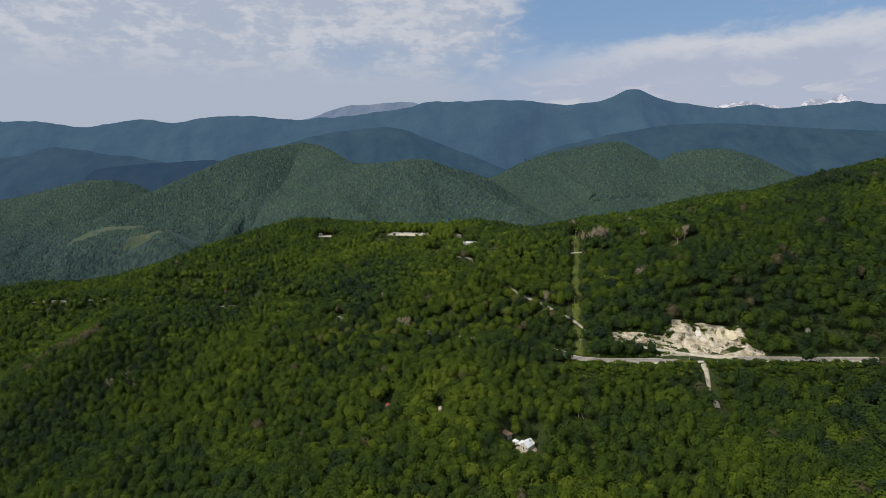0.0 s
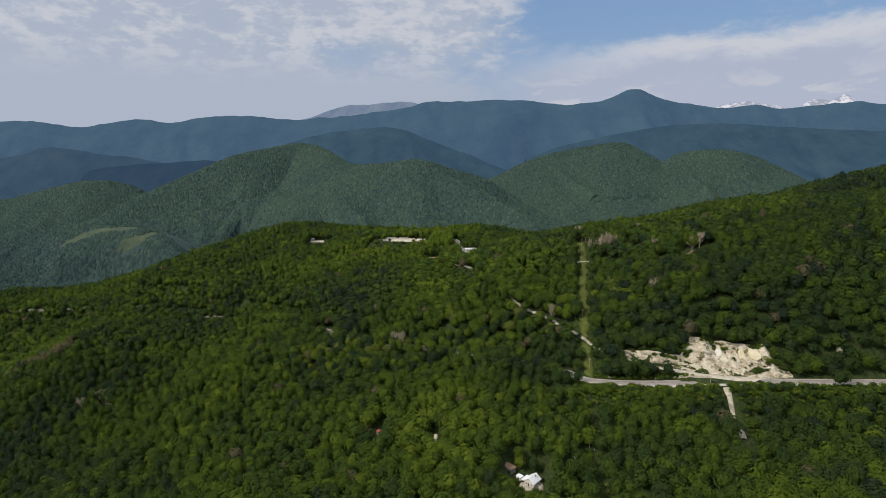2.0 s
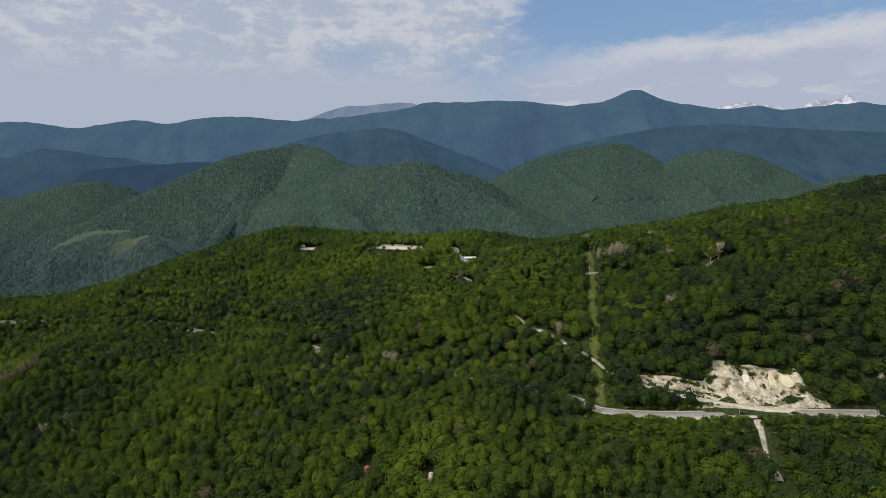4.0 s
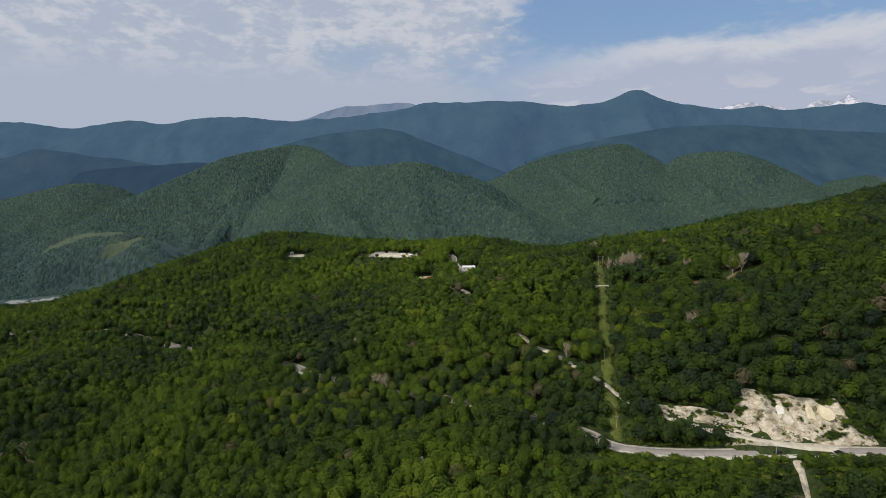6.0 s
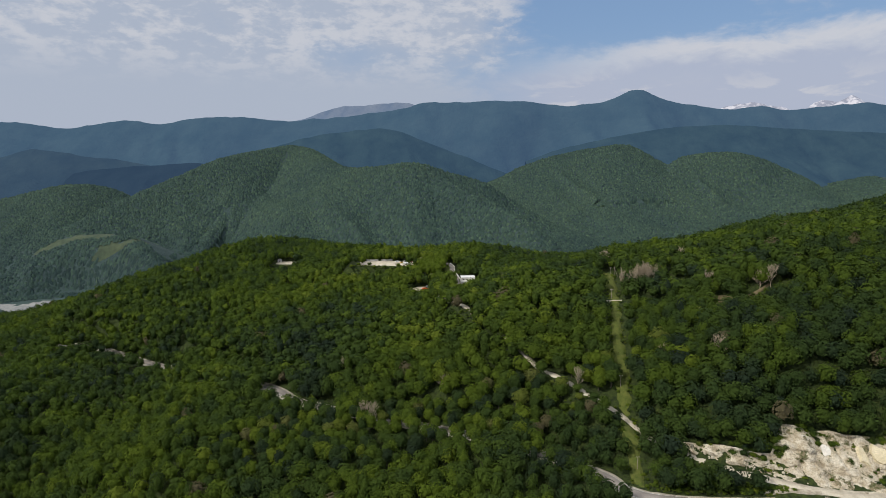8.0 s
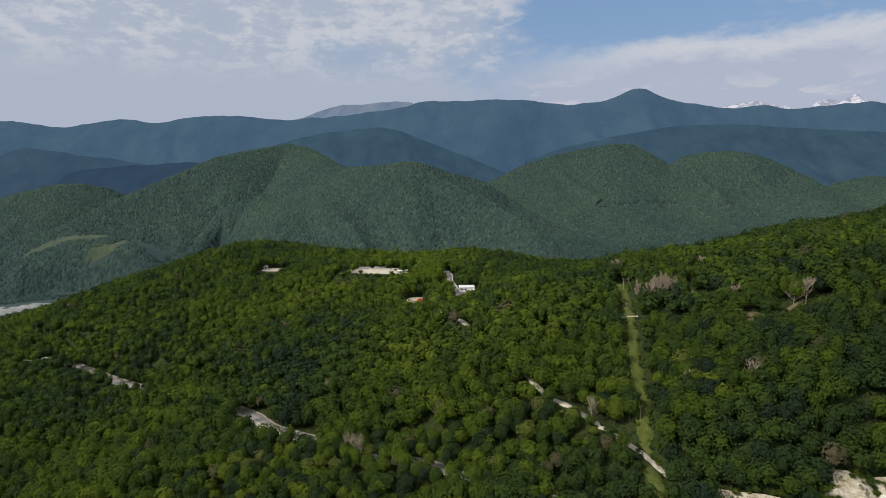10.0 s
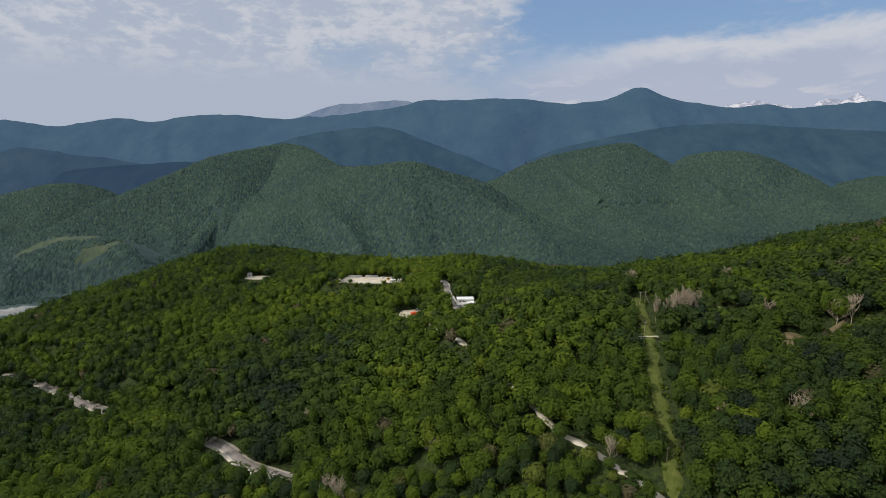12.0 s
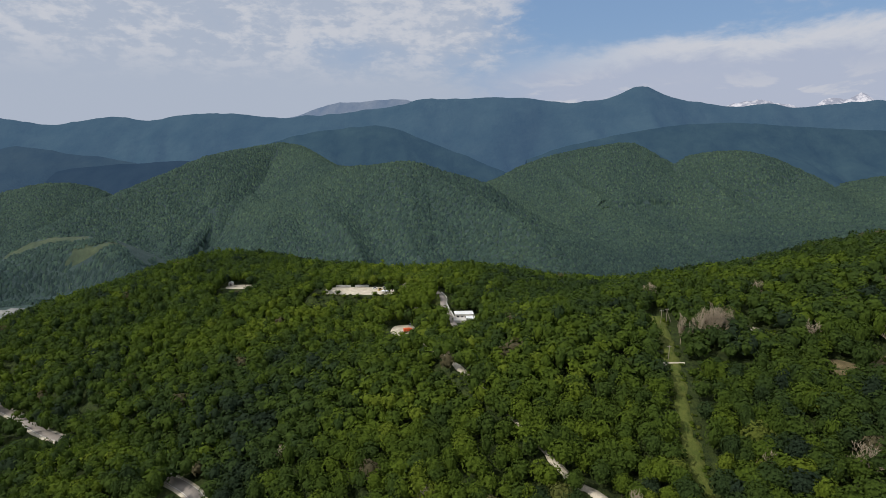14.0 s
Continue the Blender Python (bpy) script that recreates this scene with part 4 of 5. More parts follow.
pad("road_bay", 216, 409.5, 13, 3.0, GRAVEL, "gravel apron where the quarry road meets the road", 0.12)
pad("west_bay", -523, 746, 7, 4, GRAVEL, "pale gravel bay beside the road")
pad("hill_grass", 14, 712, 9, 16, GRASS, "grass bank between hilltop road and building", 0.25)


# ---- the quarry ----
def quarry_face():
    us, vs = np.linspace(135, 253, 190), np.linspace(-0.12, 1.06, 34)
    gx, gv = np.meshgrid(us, vs)
    fy, ry, fz, rz = quarry(gx)
    gy = fy + (ry - fy) * gv
    gz = fz + (rz - fz) * np.clip(gv, -0.1, 1.1)
    lump = field(gx, gz * 1.6 + gy * 0.3, 13, 91, 2) * 2.8 + np.round(field(gx, gz * 1.5 + gy * 0.4, 6.5, 93, 2) * 3) / 3 * 2.0 + 0.35 * field(gx * 1.3, gz * 2.2, 1.6, 95, 2)
    ledge = np.abs(((gz + 0.15 * gx) % 3.2) - 1.6) * 0.7
    rib = np.abs(field(gx, gz * 0.4, 9, 99, 2)) * 4.0 - 1.2
    out = (lump + ledge + rib) * step(gv, -0.1, 0.1) * step(-gv, -1.05, -0.85)
    verts = np.column_stack([gx.ravel(), (gy - out * 0.8 - 0.5).ravel(), (gz + out * 0.35 + 0.2).ravel()])
    w, h = gx.shape[1], gx.shape[0]
    i = (np.arange(h - 1)[:, None] * w + np.arange(w - 1)[None]).ravel()
    me = mesh_of("quarry_face", verts, np.column_stack([i, i + 1, i + 1 + w, i + w]), False)
    me.materials.append(FACE)
    return tagged(new("quarry_face", me), "broken cream limestone face of a small quarry", "rock face", kind="structure")


quarry_face()


def stone_mesh(seed, flat=0.7):
    r = random.Random(seed)
    bm = bmesh.new()
    bmesh.ops.create_icosphere(bm, subdivisions=2, radius=1.0)
    for v in bm.verts:
        k = 1 + 0.28 * noise.noise(v.co * 1.3 + Vector((seed * 3.1, 0, 0)))
        v.co = Vector((round(v.co.x * k * 2.2) / 2.2 * 0.5 + v.co.x * k * 0.5, v.co.y * k * r.uniform(0.95, 1.05), v.co.z * k * flat))
    me = bpy.data.meshes.new("boulder")
    bm.to_mesh(me)
    bm.free()
    return me


stones = [stone_mesh(s) for s in range(6)]
for me in stones:
    me.materials.append(ROCK)
for k in range(70):
    bx = rng.uniform(146, 250)
    fy, ry, fz, rz = (float(a) for a in quarry(np.array(bx)))
    up = rng.uniform(-0.15, 0.30) if k % 3 else rng.uniform(0.3, 0.95)
    s = rng.uniform(0.35, 0.95) * (1.6 if k % 11 == 0 else 1.0)
    ob = new("boulder", stones[k % 6])
    ob.matrix_world = pose(bx, fy + (ry - fy) * up - 0.6, fz + (rz - fz) * max(up, 0) + 0.35, *rng.uniform(0, 40, 2), rng.uniform(0, 360)) @ Matrix.Scale(s, 4)
    tagged(ob, "broken pale limestone boulder lying in the quarry", "boulder", "boulders of the quarry")


def rock_slab(x, y, z, w, h, lean, turn, mat, label):
    """A flat, uneven sheet of bedded stone with chipped corners."""
    r = random.Random(int(x * 7 + y))
    bm = bmesh.new()
    n = 9
    ring = []
    for k in range(n):
        a = 2 * math.pi * (k + r.uniform(-0.3, 0.3)) / n
        s = r.uniform(0.66, 1.16)
        ring.append((math.cos(a) * w / 2 * s, math.sin(a) * h / 2 * s + h / 2))
    back = [bm.verts.new((px, 1.6, pz)) for px, pz in ring]
    front = [bm.verts.new((px * 0.9, -0.25 + 0.2 * r.random(), (pz - h / 2) * 0.9 + h / 2)) for px, pz in ring]
    mid = bm.verts.new((0.1 * w, -0.18, h * 0.45))
    for k in range(n):
        j = (k + 1) % n
        bm.faces.new((back[k], back[j], front[j], front[k]))
        bm.faces.new((front[k], front[j], mid))
    ob = part("rock_slab", bm, mat)
    ob.matrix_world = pose(x, y, z, -lean, 0, turn)
    return tagged(ob, label, "rock slab", "slabs of the quarry face")


rock_slab(231, 420.2, -4.6, 10, 11, 42, -10, SLAB, "smooth yellow limestone slab in the quarry face")
rock_slab(224.2, 420.0, -5, 5, 11, 44, 16, SLAB, "narrow yellow limestone slab beside a larger one")
rock_slab(199, 430.4, 0.2, 11, 6, 45, 12, PALE_SLAB, "pale tilted limestone slab under the rim")
rock_slab(206.5, 426.3, -3.6, 5.0, 8, 45, -18, PALE_SLAB, "pale leaning limestone slab in the face")
rock_slab(240.5, 427.4, -1.5, 3.4, 5, 40, -16, PALE_SLAB, "small pale limestone slab below the rim")


# ---- vehicles ----
def car(x, y, turn, paint, label, length=4.3, tall=1.5, z=None, group=""):
    root = thing("car", x, y, label, "car", turn, z, group, -0.32 if z is None else 0)
    part("body", solid(((0, 0, 0.28), (length, 1.76, 0.55), 0, 0.12), ((length * 0.02, 0, 0.7), (length * 0.94, 1.66, 0.18), 0, 0.07)), paint, root)
    part("cabin", solid(((-length * 0.04, 0, 0.84), (length * 0.52, 1.5, tall - 0.84), 0, 0.08, 0.78)), GLASS, root, "dark glazed cabin")
    part("roof", solid(((-length * 0.04, 0, tall - 0.07), (length * 0.38, 1.16, 0.08), 0, 0.03)), paint, root)
    for sx in (-0.31, 0.31):
        for sy in (-0.82, 0.82):
            bm = bmesh.new()
            rod(bm, (length * sx, sy - 0.1, 0.32), (length * sx, sy + 0.1, 0.32), 0.32, 0.32, 12)
            part("wheel", bm, TYRE, root)
    for sy in (-0.6, 0.6):
        part("headlight", solid(((length * 0.495, sy, 0.55), (0.08, 0.34, 0.16), 0, 0.02)), WHITE_SHEET, root)


def on_road(x):
    p = min(MAIN_ROAD, key=lambda q: abs(q[0] - x))
    return p[2] + 0.30


car(192, 402.2, 2, BLACK_PAINT, "black estate car driving on the asphalt road", z=on_road(192))
car(224, 400.8, 1, BLACK_PAINT, "black saloon car driving on the asphalt road", z=on_road(224))
car(-38, 762, 20, WHITE_PAINT, "white car parked on the gravel car park")
car(-30, 763, 100, GREY_PAINT, "grey car parked on the gravel car park")
car(-33, 757, 60, YELLOW_PAINT, "yellow van parked on the gravel car park", 4.8, 2.0)
car(-4, 697, 75, GREY_PAINT, "grey car parked on the gravel yard")
car(-2, 700, 80, BLACK_PAINT, "dark car parked on the gravel yard")


def lorry(x, y, turn):
    root = thing("lorry", x, y, "small orange lorry parked on the gravel yard", "lorry", turn, sink=-0.35)
    part("cab", solid(((2.4, 0, 0.6), (1.7, 2.1, 1.9), 0, 0.15, 0.9)), ORANGE, root)
    part("windscreen", solid(((3.18, 0, 1.5), (0.12, 1.7, 0.7), 0, 0.03)), GLASS, root, "dark windscreen glass")
    part("cargo_box", solid(((-0.9, 0, 0.8), (4.6, 2.3, 2.1), 0, 0.06)), ORANGE, root)
    part("chassis", solid(((0.2, 0, 0.5), (6.4, 1.2, 0.25))), TYRE, root, "dark steel chassis")
    for sx in (-2.2, 2.4):
        for sy in (-0.95, 0.95):
            bm = bmesh.new()
            rod(bm, (sx, sy - 0.15, 0.45), (sx, sy + 0.15, 0.45), 0.45, 0.45, 12)
            part("wheel", bm, TYRE, root)


lorry(-5, 683, 20)


# ---- buildings ----
def gable_roof(w, d, eave, rise, over=0.5, thick=0.18):
    """Two sloping sheets; the ridge runs along y."""
    bm = bmesh.new()
    for s in (-1, 1):
        a, b = s * (w / 2 + over), 0.0
        z0, z1 = eave - over * rise / (w / 2), eave + rise
        p = [(a, -d / 2 - over, z0), (b, -d / 2 - over, z1), (b, d / 2 + over, z1), (a, d / 2 + over, z0)]
        top = [bm.verts.new((q[0], q[1], q[2] + thick)) for q in p]
        low = [bm.verts.new(q) for q in p]
        bm.faces.new(top if s < 0 else top[::-1])
        bm.faces.new(low[::-1] if s < 0 else low)
        for k in range(4):
            j = (k + 1) % 4
            bm.faces.new((top[k], top[j], low[j], low[k]))
    return bm


def gable_walls(w, d, eave, rise):
    bm = bmesh.new()
    ring = [(-w / 2, 0), (w / 2, 0), (w / 2, eave), (0, eave + rise), (-w / 2, eave)]
    ends = [[bm.verts.new((x, s * d / 2, z)) for x, z in ring] for s in (-1, 1)]
    bm.faces.new(ends[0])
    bm.faces.new(ends[1][::-1])
    for k in range(5):
        j = (k + 1) % 5
        bm.faces.new((ends[0][j], ends[0][k], ends[1][k], ends[1][j]))
    return bm


def window_at(parent, x, y, z, w, h, facing):
    """A framed window; facing: 'x' or 'y' is the way its pane looks along."""
    size, inner = ((0.16, w, h), (0.2, w - 0.2, h - 0.2)) if facing == "x" else ((w, 0.16, h), (w - 0.2, 0.2, h - 0.2))
    frame_part = part("window", solid(((x, y, z), size, 0, 0.02)), WHITE_SHEET, parent, "white window frame")
    part("pane", solid(((x, y, z + 0.1), inner)), GLASS, frame_part)


def cottage(x, y, turn):
    root = thing("house", x, y, "small pale house with a white sheet-metal gable roof", "house", turn, sink=-0.1)
    part("wall", gable_walls(6.4, 7.6, 3.0, 2.3), PLASTER, root)
    part("roof", gable_roof(6.4, 7.6, 3.0, 2.3), WHITE_SHEET, root)
    part("porch_roof", solid(((-4.4, -0.6, 2.3), (2.8, 6.6, 0.16), 0, 0.03)), WHITE_SHEET, root)
    for k in (-3.4, 0, 2.4):
        part("porch_post", solid(((-5.6, k, 0), (0.15, 0.15, 2.3))), WOOD_POLE, root)
    part("door", solid(((-0.2, -3.85, 0), (1.0, 0.14, 2.05), 0, 0.02)), DARK, root, "dark plank door")
    window_at(root, 1.8, -3.82, 1.0, 1.1, 1.2, "y")
    window_at(root, -1.9, -3.82, 1.0, 1.0, 1.2, "y")
    window_at(root, 3.22, 0.5, 1.0, 1.1, 1.2, "x")
    part("chimney", solid(((1.2, 1.5, 3.6), (0.6, 0.6, 2.2), 0, 0.04)), STONE, root)


cottage(57, 343, -42)


def stone_shed(x, y, turn):
    root = thing("stone_shed", x, y, "old grey stone shed with a rusty sheet roof", "shed", turn, sink=0.1)
    part("wall", solid(((0, 0, 0), (8.4, 4.6, 3.6), 0, 0.08)), STONE, root)
    part("roof", solid(((0, 0.1, 3.55), (9.0, 5.3, 0.22), 0, 0.04)), RUST, root, "rusty corrugated sheet roof")
    part("doorway", solid(((2.9, -2.32, 0), (1.6, 0.12, 2.2), 0, 0.05)), DARK, root, "dark arched doorway")
    for k in (-2.6, 0.0):
        part("window", solid(((k, -2.33, 1.4), (0.8, 0.1, 0.9), 0, 0.02)), DARK, root, "dark window opening")


stone_shed(44, 357, -52)


def lean_to(x, y, turn):
    root = thing("outhouse", x, y, "small outhouse with a white sheet roof beside the house", "outhouse", turn)
    part("wall", solid(((0, 0, 0), (3.2, 2.8, 2.2), 0, 0.05)), PLASTER, root)
    part("roof", solid(((0, 0, 2.2), (3.8, 3.4, 0.16), 0, 0.03)), WHITE_SHEET, root)
    part("door", solid(((0, -1.42, 0), (0.8, 0.1, 1.9))), DARK, root)


lean_to(50, 348, -45)


def flat_building(x, y, turn):
    root = thing("white_building", x, y, "low white hilltop building with flat white roofs", "building", turn, sink=0.2)
    part("wall", solid(((0, 2, 0), (13, 7, 4.2), 0, 0.06)), PLASTER, root)
    part("roof", solid(((0, 2, 4.2), (14, 8, 0.35), 0, 0.05)), WHITE_SHEET, root, "flat white roof")
    part("annexe", solid(((4.2, -5, 0), (6.0, 6.5, 2.8), 0, 0.05)), CONCRETE, root, "lower concrete annexe")
    part("annexe_roof", solid(((4.2, -5, 2.8), (6.6, 7.1, 0.25), 0, 0.04)), WHITE_SHEET, root)
    part("terrace", solid(((-3.6, -5.2, 0), (8.6, 7.0, 2.0), 0, 0.08)), CONCRETE, root, "pale concrete terrace")
    for k in (-4.5, -1.5, 1.5):
        window_at(root, k, -1.5, 1.6, 1.8, 1.5, "y")
    part("door", solid(((4.2, -8.27, 0), (1.1, 0.12, 2.1))), DARK, root)


flat_building(36, 690, 4)


def hut(x, y, turn, w, d, h, wall, roof, label, gable=True):
    root = thing("hut", x, y, label, "hut", turn, sink=0.1)
    part("wall", gable_walls(w, d, h, w * 0.22) if gable else solid(((0, 0, 0), (w, d, h), 0, 0.04)), wall, root)
    part("roof", gable_roof(w, d, h, w * 0.22, 0.25, 0.12) if gable else solid(((0, 0, h), (w + 0.4, d + 0.4, 0.18), 0, 0.03)), roof, root)
    part("door", solid(((0, -d / 2 - 0.03, 0.35), (0.9, 0.1, min(1.95, h * 0.8)))), DARK, root)


hut(-184, 820, 10, 4.5, 4.0, 3.0, PLASTER, WHITE_SHEET, "small white hut at the edge of the gravel yard")
hut(-27, 748, 5, 7.0, 4.0, 2.4, PLASTER, WHITE_SHEET, "low white stall beside the car park", False)
hut(-22, 757, -10, 4.0, 3.0, 2.5, PLASTER, ORANGE, "market stall with an orange roof", False)
hut(-17, 754, 15, 3.6, 3.0, 2.6, PLASTER, RUST, "market stall with a rust-brown roof")
hut(-24, 763, 0, 4.2, 3.2, 2.4, STONE, ORANGE, "stone stall with an orange roof")
hut(-12, 758, 0, 3.0, 3.0, 6.0, STONE, STONE, "narrow grey stone tower beside the stalls", False)
hut(3, 699, 30, 3.4, 3.0, 3.2, CONCRETE, TIN, "small grey kiosk beside the yard", False)
hut(-43, 405, 20, 3.6, 3.0, 2.4, STONE, RED_ROOF, "small hut with a dull red roof in the woods")


def fence_panel(x, y, turn, length):
    root = thing("wall_panel", x, y, "low pale wall at the back of the car park", "wall", turn, group="walls of the car park")
    part("wall", solid(((0, 0, 0), (length, 0.4, 1.6), 0, 0.05)), CONCRETE, root)
    part("coping", solid(((0, 0, 1.6), (length + 0.2, 0.6, 0.14), 0, 0.03)), PLASTER, root)


fence_panel(-66, 768, 0, 13)
fence_panel(-50, 769, 2, 12)


# ---- the power line ----
def utility_pole(x, y, turn, tall, brace=False, lamp=False):
    root = thing("utility_pole", x, y, "weathered wooden utility pole with a crossarm" if not brace else "braced wooden utility pole with a crossarm", "utility pole", turn, group="poles of the power line", sink=0.4)
    bm = bmesh.new()
    rod(bm, (0, 0, 0), (0, 0, tall), 0.17, 0.12, 8)
    part("pole", bm, WOOD_POLE, root)
    arm = part("crossarm", solid(((0, 0, tall - 0.7), (2.2, 0.14, 0.16), 0, 0.02)), WOOD_POLE, root)
    for k in (-0.95, 0.0, 0.95):
        bm = bmesh.new()
        rod(bm, (k, 0, tall - 0.55), (k, 0, tall - 0.25), 0.07, 0.05, 6)
        part("insulator", bm, WHITE_SHEET, arm, "white insulator")
    if brace:
        bm = bmesh.new()
        rod(bm, (3.6, 0, 0), (0.05, 0, tall - 1.4), 0.14, 0.11, 8)
        part("brace", bm, WOOD_POLE, root)
    if lamp:
        part("lamp", solid(((0.5, 0, tall - 0.2), (1.0, 0.2, 0.12), 0, 0.03)), TIN, root)


for x, y, turn, tall, brace in ((149, 612, 10, 10, False), (153, 614, 10, 9.5, True), (140, 577, 8, 9, False), (121, 490, 5, 9, False), (114, 436, 0, 9, False),
                                (96, 362, -20, 9, True), (84, 348, 10, 8, False), (188, 398, 0, 8, False), (228, 396, 0, 8, False), (150, 399, 0, 7.5, False), (120, 404, 0, 7.5, False), (166, 426, 0, 7, False)):
    utility_pole(x, y, turn, tall, brace)
utility_pole(0, 703, 0, 9, False, True)
utility_pole(5, 706, 20, 8.5)


# ---- single trees ----
def bare_tree(seed, tall, spread):
    """A leafless tree: a trunk and many thin upright limbs that fork."""
    r = random.Random(seed)
    trunk, limbs = bmesh.new(), bmesh.new()
    rod(trunk, (0, 0, 0), (0.1, 0.05, tall * 0.45), 0.22, 0.15, 7)
    rod(trunk, (0.1, 0.05, tall * 0.45), (0.0, 0.2, tall * 0.85), 0.15, 0.05, 6)
    upright = spread < 3
    for k in range(26 if upright else 24):
        z = tall * (r.uniform(0.1, 0.55) if upright else r.uniform(0.18, 0.75))
        a, out = r.uniform(0, 6.28), spread * r.uniform(0.55, 1.0) * (1.15 - 0.6 * z / tall)
        tip = Vector((math.cos(a) * out, math.sin(a) * out, min(tall, z + tall * (r.uniform(0.35, 0.5) if upright else r.uniform(0.22, 0.42)))))
        root = Vector((0.05, 0.08, z))
        rod(limbs, root, tip, 0.085, 0.04, 3)
        for j in range(7):
            t = r.uniform(0.3, 1.0)
            p = root.lerp(tip, t)
            wide = 0.8 if upright else 1.3
            q = p + Vector((r.uniform(-wide, wide), r.uniform(-wide, wide), r.uniform(0.6, 2.2)))
            rod(limbs, p, q, 0.05, 0.025, 3)
            for i in range(2):
                rod(limbs, p.lerp(q, 0.6), q + Vector((r.uniform(-0.5, 0.5), r.uniform(-0.5, 0.5), r.uniform(0.0, 0.6))), 0.045, 0.025, 3)
    return trunk, limbs


BARE = []
for seed, (tall, spread) in enumerate(((14, 5.6), (16, 4.6), (12, 5.4), (17, 2.3))):
    root = new("bare_tree")
    trunk, limbs = bare_tree(seed, tall, spread)
    part("trunk", trunk, PALE_BARK, root)
    part("bare_crown", limbs, PALE_BARK, root)
    BARE.append(root)
places = [(152, 572), (155, 576), (158, 573), (163, 575), (166, 578), (168, 573), (171, 576), (160, 580), (174, 574), (149, 577), (161, 577), (165, 574), (169, 579), (172, 573), (167, 576), (208, 566), (243, 548), (238, 552), (262, 553), (95, 492), (150, 500), (178, 488), (-34, 500), (-40, 508), (12, 520), (-62, 560), (-300, 505), (-310, 512), (-322, 500), (152, 640), (212, 625)]
for k, (x, y) in enumerate(places):
    x, y = (x + 3, y + 14) if k < 15 else (x, y)
    z = float(ground_height(np.array([x]), np.array([y]))[0])
    m = pose(x, y, z - 0.2, 0, 0, k * 77) @ Matrix.Scale(0.85 + 0.06 * (k % 6), 4)
    kind = k % 3 if k >= 15 else 3
    ob = BARE[kind] if k in (0, 18, 19, 20) else copy_thing(BARE[kind], m)
    ob.matrix_world = m
    tagged(ob, "leafless grey-brown tree standing among green ones", "bare tree", "bare trees on the hill")


def single_trees():
    """The trees that stand under the end of the flight, one by one."""
    crowns = [mesh_of("crown", v, f) for v, f in (crown_shape(s, 2, 380, 0.12, 13) for s in range(31, 38))]
    for me in crowns:
        me.materials.append(LEAF_ONE)
    bm = bmesh.new()
    rod(bm, (0, 0, 0), (0.02, 0.01, 0.5), 0.06, 0.04, 7)
    for k in range(4):
        rod(bm, (0.02, 0.01, 0.36 + 0.03 * k), (0.35 * math.cos(k * 1.7), 0.35 * math.sin(k * 1.7), 0.62 + 0.04 * k), 0.025, 0.01, 5)
    stem = bpy.data.meshes.new("trunk")
    bm.to_mesh(stem)
    bm.free()
    stem.materials.append(BARK)
    for k in np.where(alone)[0]:
        root = new("tree")
        root.matrix_world = pose(float(tree_x[k]), float(tree_y[k]), float(tree_z[k]))
        tagged(root, "broadleaf tree with a full rounded green crown", "tree", "trees of the near wood")
        trunk = new("trunk", stem)
        trunk.parent = root
        trunk.scale = (tree_wide[k], tree_wide[k], tree_high[k])
        crown = new("crown", crowns[k % 7])
        crown.parent = root
        crown.location, crown.rotation_euler, crown.scale = (0, 0, tree_high[k] * 0.58), (0, 0, tree_turn[k]), (tree_wide[k], tree_wide[k], tree_high[k] * 0.42)


single_trees()


def blossom_tree(x, y, wide, tall, label):
    root = thing("blossom_tree", x, y, label, "tree", group="blossoming trees", sink=0.3)
    bm = bmesh.new()
    rod(bm, (0, 0, 0), (0.1, 0.05, tall * 0.6), 0.18, 0.1, 7)
    part("trunk", bm, BARK, root)
    v, f = crown_shape(int(x) % 20 + 60, 2, 150, 0.2)
    me = mesh_of("crown", v * np.array([wide, wide, tall * 0.36]) + np.array([0, 0, tall * 0.64]), f)
    me.materials.append(BLOSSOM)
    new("crown", me).parent = root


blossom_tree(290, 419, 2.2, 7.5, "small tree covered in white blossom")
blossom_tree(-162, 419, 1.6, 9.0, "slim tree covered in white blossom")
blossom_tree(183, 529, 2.6, 11.0, "small tree with pale yellow blossom")
blossom_tree(-62, 357, 1.9, 10.0, "tall slim tree with white blossom")


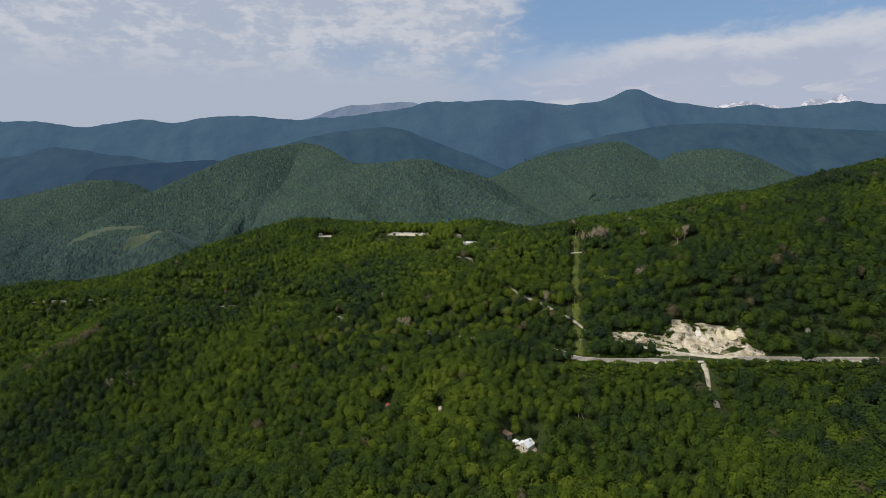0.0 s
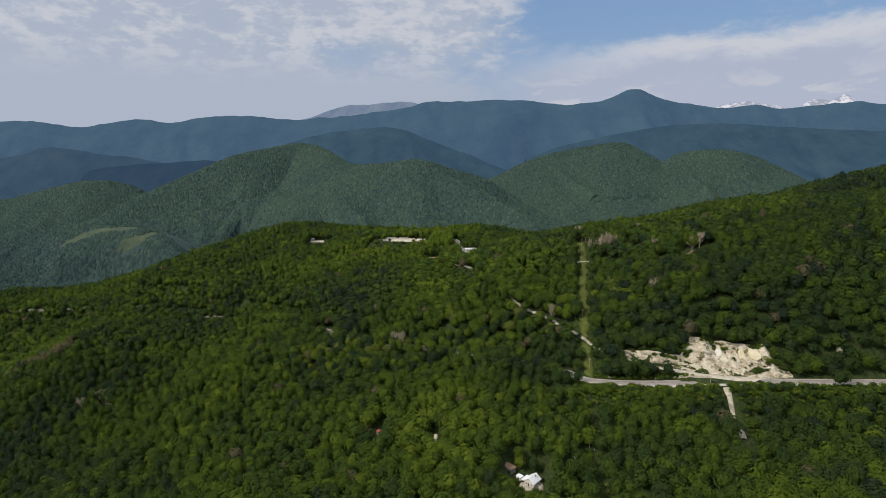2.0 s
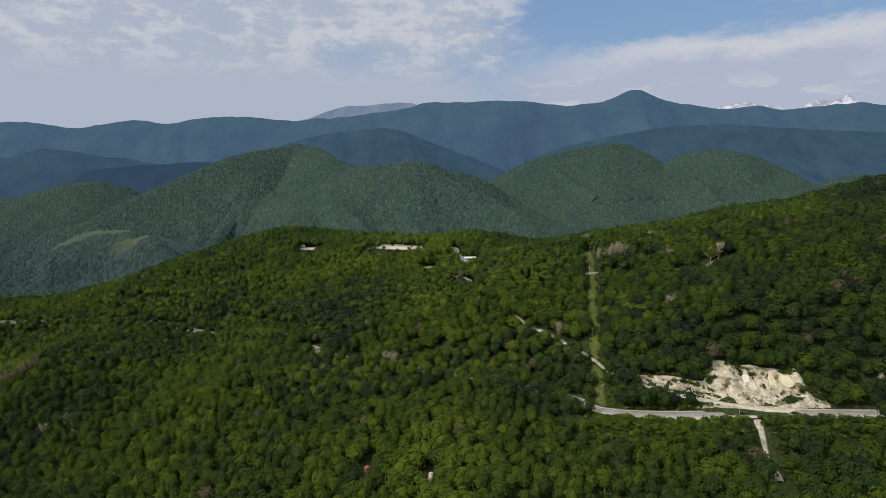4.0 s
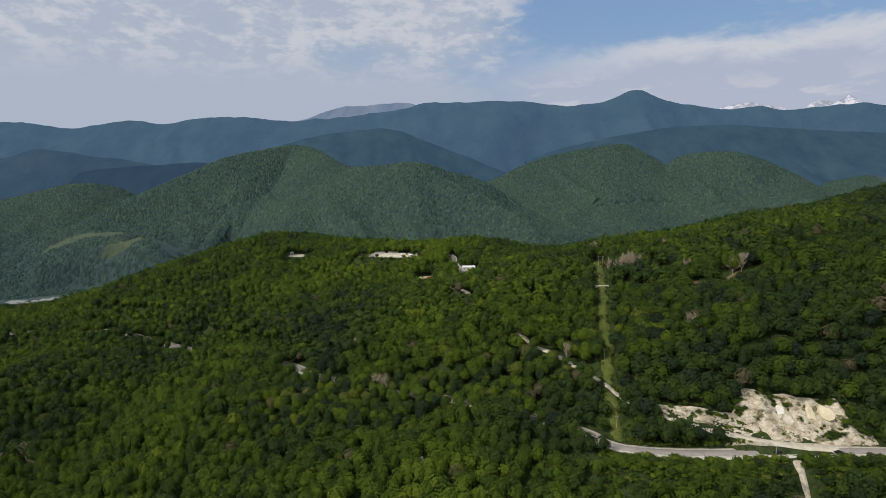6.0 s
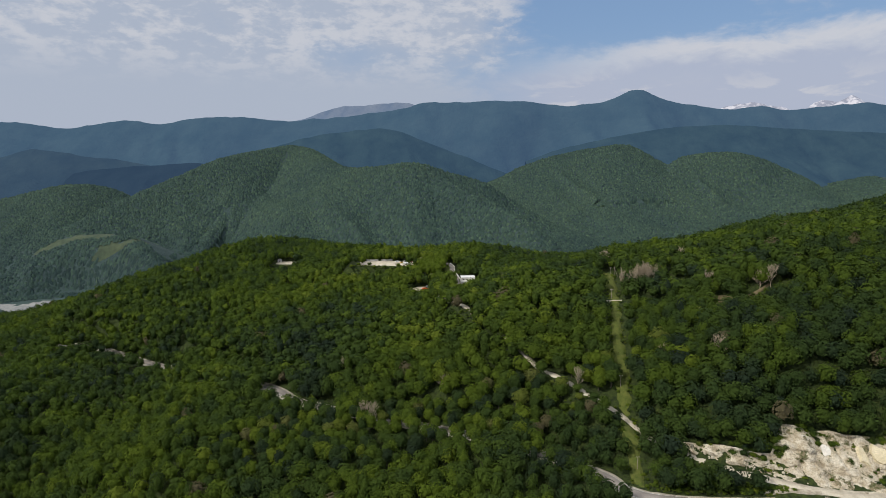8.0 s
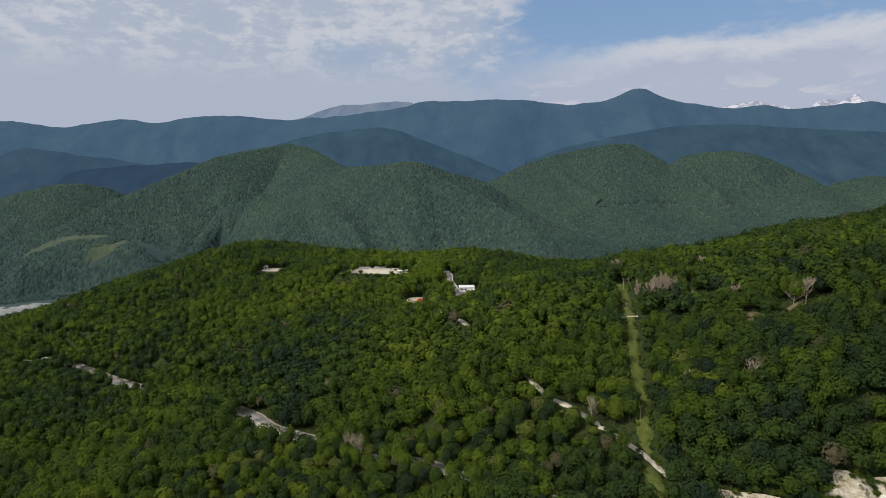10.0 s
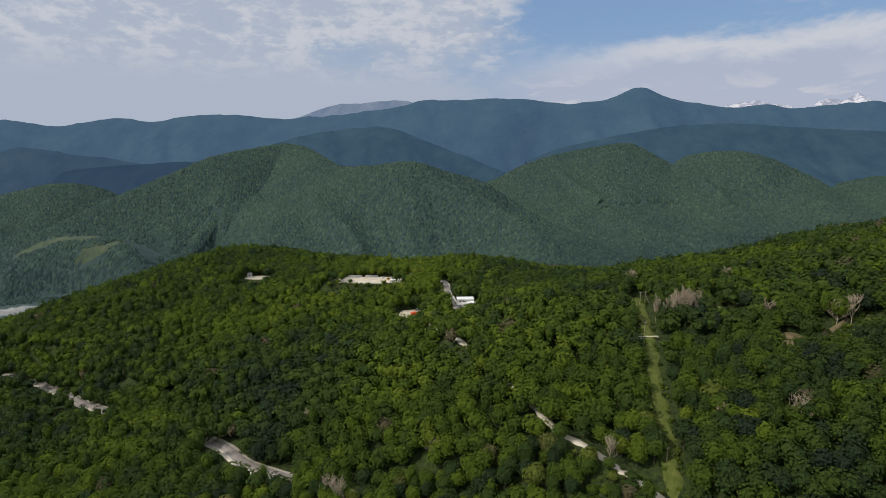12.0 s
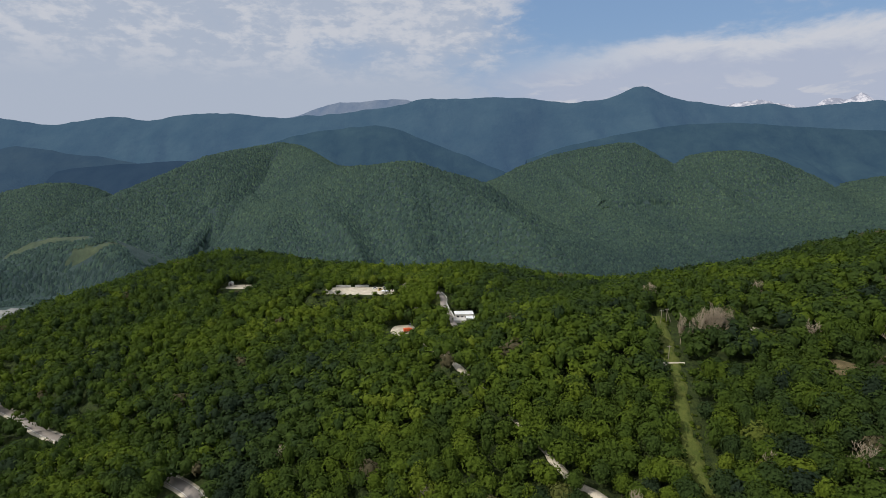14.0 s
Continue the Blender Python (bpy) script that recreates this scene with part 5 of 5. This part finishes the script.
# ---- shrubs along roads and in the quarry ----
def shrubs():
    pts = []
    for k in range(1200):
        p = MAIN_ROAD[rng.randint(0, 60)]
        pts.append((p[0] + rng.uniform(-5, 5), p[1] - rng.uniform(6.5, 15)))
    for k in range(150):
        bx = rng.uniform(150, 250)
        fy, ry, fz, rz = (float(a) for a in quarry(np.array(bx)))
        pts.append((bx, fy + (ry - fy) * rng.uniform(0.1, 1.0)))
    sx, sy = scatter(-560, 300, 300, 830, 2.4)
    # shrubs where trees were lowered for the camera's view
    young = np.zeros(sx.size, bool)
    for cx, cy, hx, hy in LOW_GROWTH:
        young |= np.hypot((sx - cx) / hx, (sy - cy) / hy) < 1.05
    young &= ~is_open(sx, sy)
    pts += list(zip(sx[young], sy[young]))
    for bx, by, many in ((238, 418, 7), (214, 421, 5), (226, 428, 4), (206, 430, 5), (186, 430, 5), (243, 424, 6), (172, 427, 4)):
        pts += [(bx + rng.normal(scale=1.3), by + rng.normal(scale=1.0)) for k in range(many)]
    for k in range(230):
        bx = rng.uniform(112, 200)
        pts.append((bx, 411 + rng.uniform(-1.0, 2.0) + max(0, 170 - bx) * 0.30 * rng.rand()))
    for k in range(300):
        p = STRIP[rng.randint(0, len(STRIP))]
        pts.append((p[0] + rng.choice((-1, 1)) * rng.uniform(2.6, 5.5), p[1] + rng.uniform(-4, 4)))
    for k in range(170):
        along_it = rng.rand()
        pts.append((202 + 52 * along_it + rng.normal(scale=2), 538 + 8 * along_it + rng.normal(scale=3.5)))
    p = np.array(pts)
    d = np.minimum(along(p[:, 0], p[:, 1], MAIN_ROAD)[0], along(p[:, 0], p[:, 1], QUARRY_ROAD)[0] + 2.0)
    p = p[(d > 6.0) & (np.abs(p[:, 0] - 196.5) + np.abs(p[:, 1] - 380) * 0.12 > 4.5)]
    n = len(p)
    w = rng.uniform(0.6, 1.9, n) * np.where(p[:, 1] < 404, 1.3, 0.8)
    tone = np.clip(rng.normal(0.66, 0.2, n), 0, 0.95)
    return plant(p[:, 0], p[:, 1], ground_height(p[:, 0], p[:, 1]) - 0.4, w, w * rng.uniform(1.2, 1.7, n), SHRUB_SHAPES, tone, rng.uniform(0, 6, n), "roadside_shrubs", LEAF)


def quarry_bushes():
    """Bushes and young trees that have taken hold in and round the quarry: centre, spread, number, size."""
    spots = [(181, 434, 3.0, 12, 2.6), (186, 431, 1.6, 6, 1.9), (199, 431.5, 0.8, 4, 1.3), (206, 433, 0.8, 4, 1.4), (213.5, 432, 1.1, 6, 1.7), (217, 423.5, 1.6, 8, 1.6), (219, 417, 1.8, 7, 1.4),
             (230, 413.6, 3.0, 16, 2.3), (226, 414, 1.6, 6, 1.5), (243, 420, 3.0, 14, 2.2), (250, 416, 3, 12, 2.4), (207, 415, 1.5, 5, 1.0), (152, 417, 5, 24, 2.2), (162, 413.5, 4, 18, 1.8), (140, 424, 6, 26, 2.4),
             (177, 411.0, 4, 9, 1.3), (189, 408.6, 2.5, 7, 1.2), (150, 441, 3, 6, 1.6), (172, 431, 4, 8, 1.4)]
    rows = [(cx + rng.normal(scale=far), cy + rng.normal(scale=far * 0.35), w * rng.uniform(0.6, 1.25)) for cx, cy, far, many, w in spots for k in range(many)]
    for k in range(120):
        bx = rng.uniform(146, 250)
        if field(bx, 0.0, 6, 97, 2) > -0.15:
            rows.append((bx, float(quarry(np.array(bx))[1]) + rng.uniform(-2.2, 1.5), rng.uniform(1.2, 2.5)))
    p = np.array(rows)
    d = np.minimum(along(p[:, 0], p[:, 1], MAIN_ROAD)[0] - 2.2, along(p[:, 0], p[:, 1], QUARRY_ROAD)[0])
    p = p[d > 3.4 + p[:, 2] * 0.5]
    n = len(p)
    tone = np.clip(rng.normal(0.5, 0.22, n), 0, 0.95)
    return plant(p[:, 0], p[:, 1], ground_height(p[:, 0], p[:, 1]) - 0.2, p[:, 2], p[:, 2] * rng.uniform(1.3, 2.0, n), NEAR_SHAPES, tone, rng.uniform(0, 6, n), "quarry_bushes", LEAF)


tagged(quarry_bushes(), "green bushes grown over the quarry's ledges and rim", "bushes", kind="stuff")
tagged(shrubs(), "low green shrubs along the road and quarry", "shrubs", kind="stuff")


# ---- snow peaks beyond the range ----
def snow_peak(crest, label):
    m = build_range("snow_peak", crest, 0.6, 900, 220, SNOW_FAR, label, 45)
    return m


# glow lifts the rock to the sky's haze tone; noise makes the snow streaks
SNOW_FAR = distance_material("far_snow_and_rock", (0.03, 0.03, 0.035), (0.30, 0.28, 0.27), (0.31, 0.33, 0.41), 0.47, 0.58, 0.016)

snow_peak([(3040, 4895, 440), (3110, 4891, 498), (3184, 4898, 522), (3300, 4891, 514), (3375, 4895, 545), (3414, 4894, 578), (3470, 4892, 556), (3574, 4895, 508), (3701, 4895, 450)],
          "distant snow-covered rocky peak beyond the range")
snow_peak([(2290, 4891, 450), (2420, 4897, 485), (2504, 4892, 508), (2600, 4900, 520), (2725, 4899, 490), (2866, 4894, 465), (2960, 4895, 440)],
          "low distant snow-streaked ridge beyond the range")
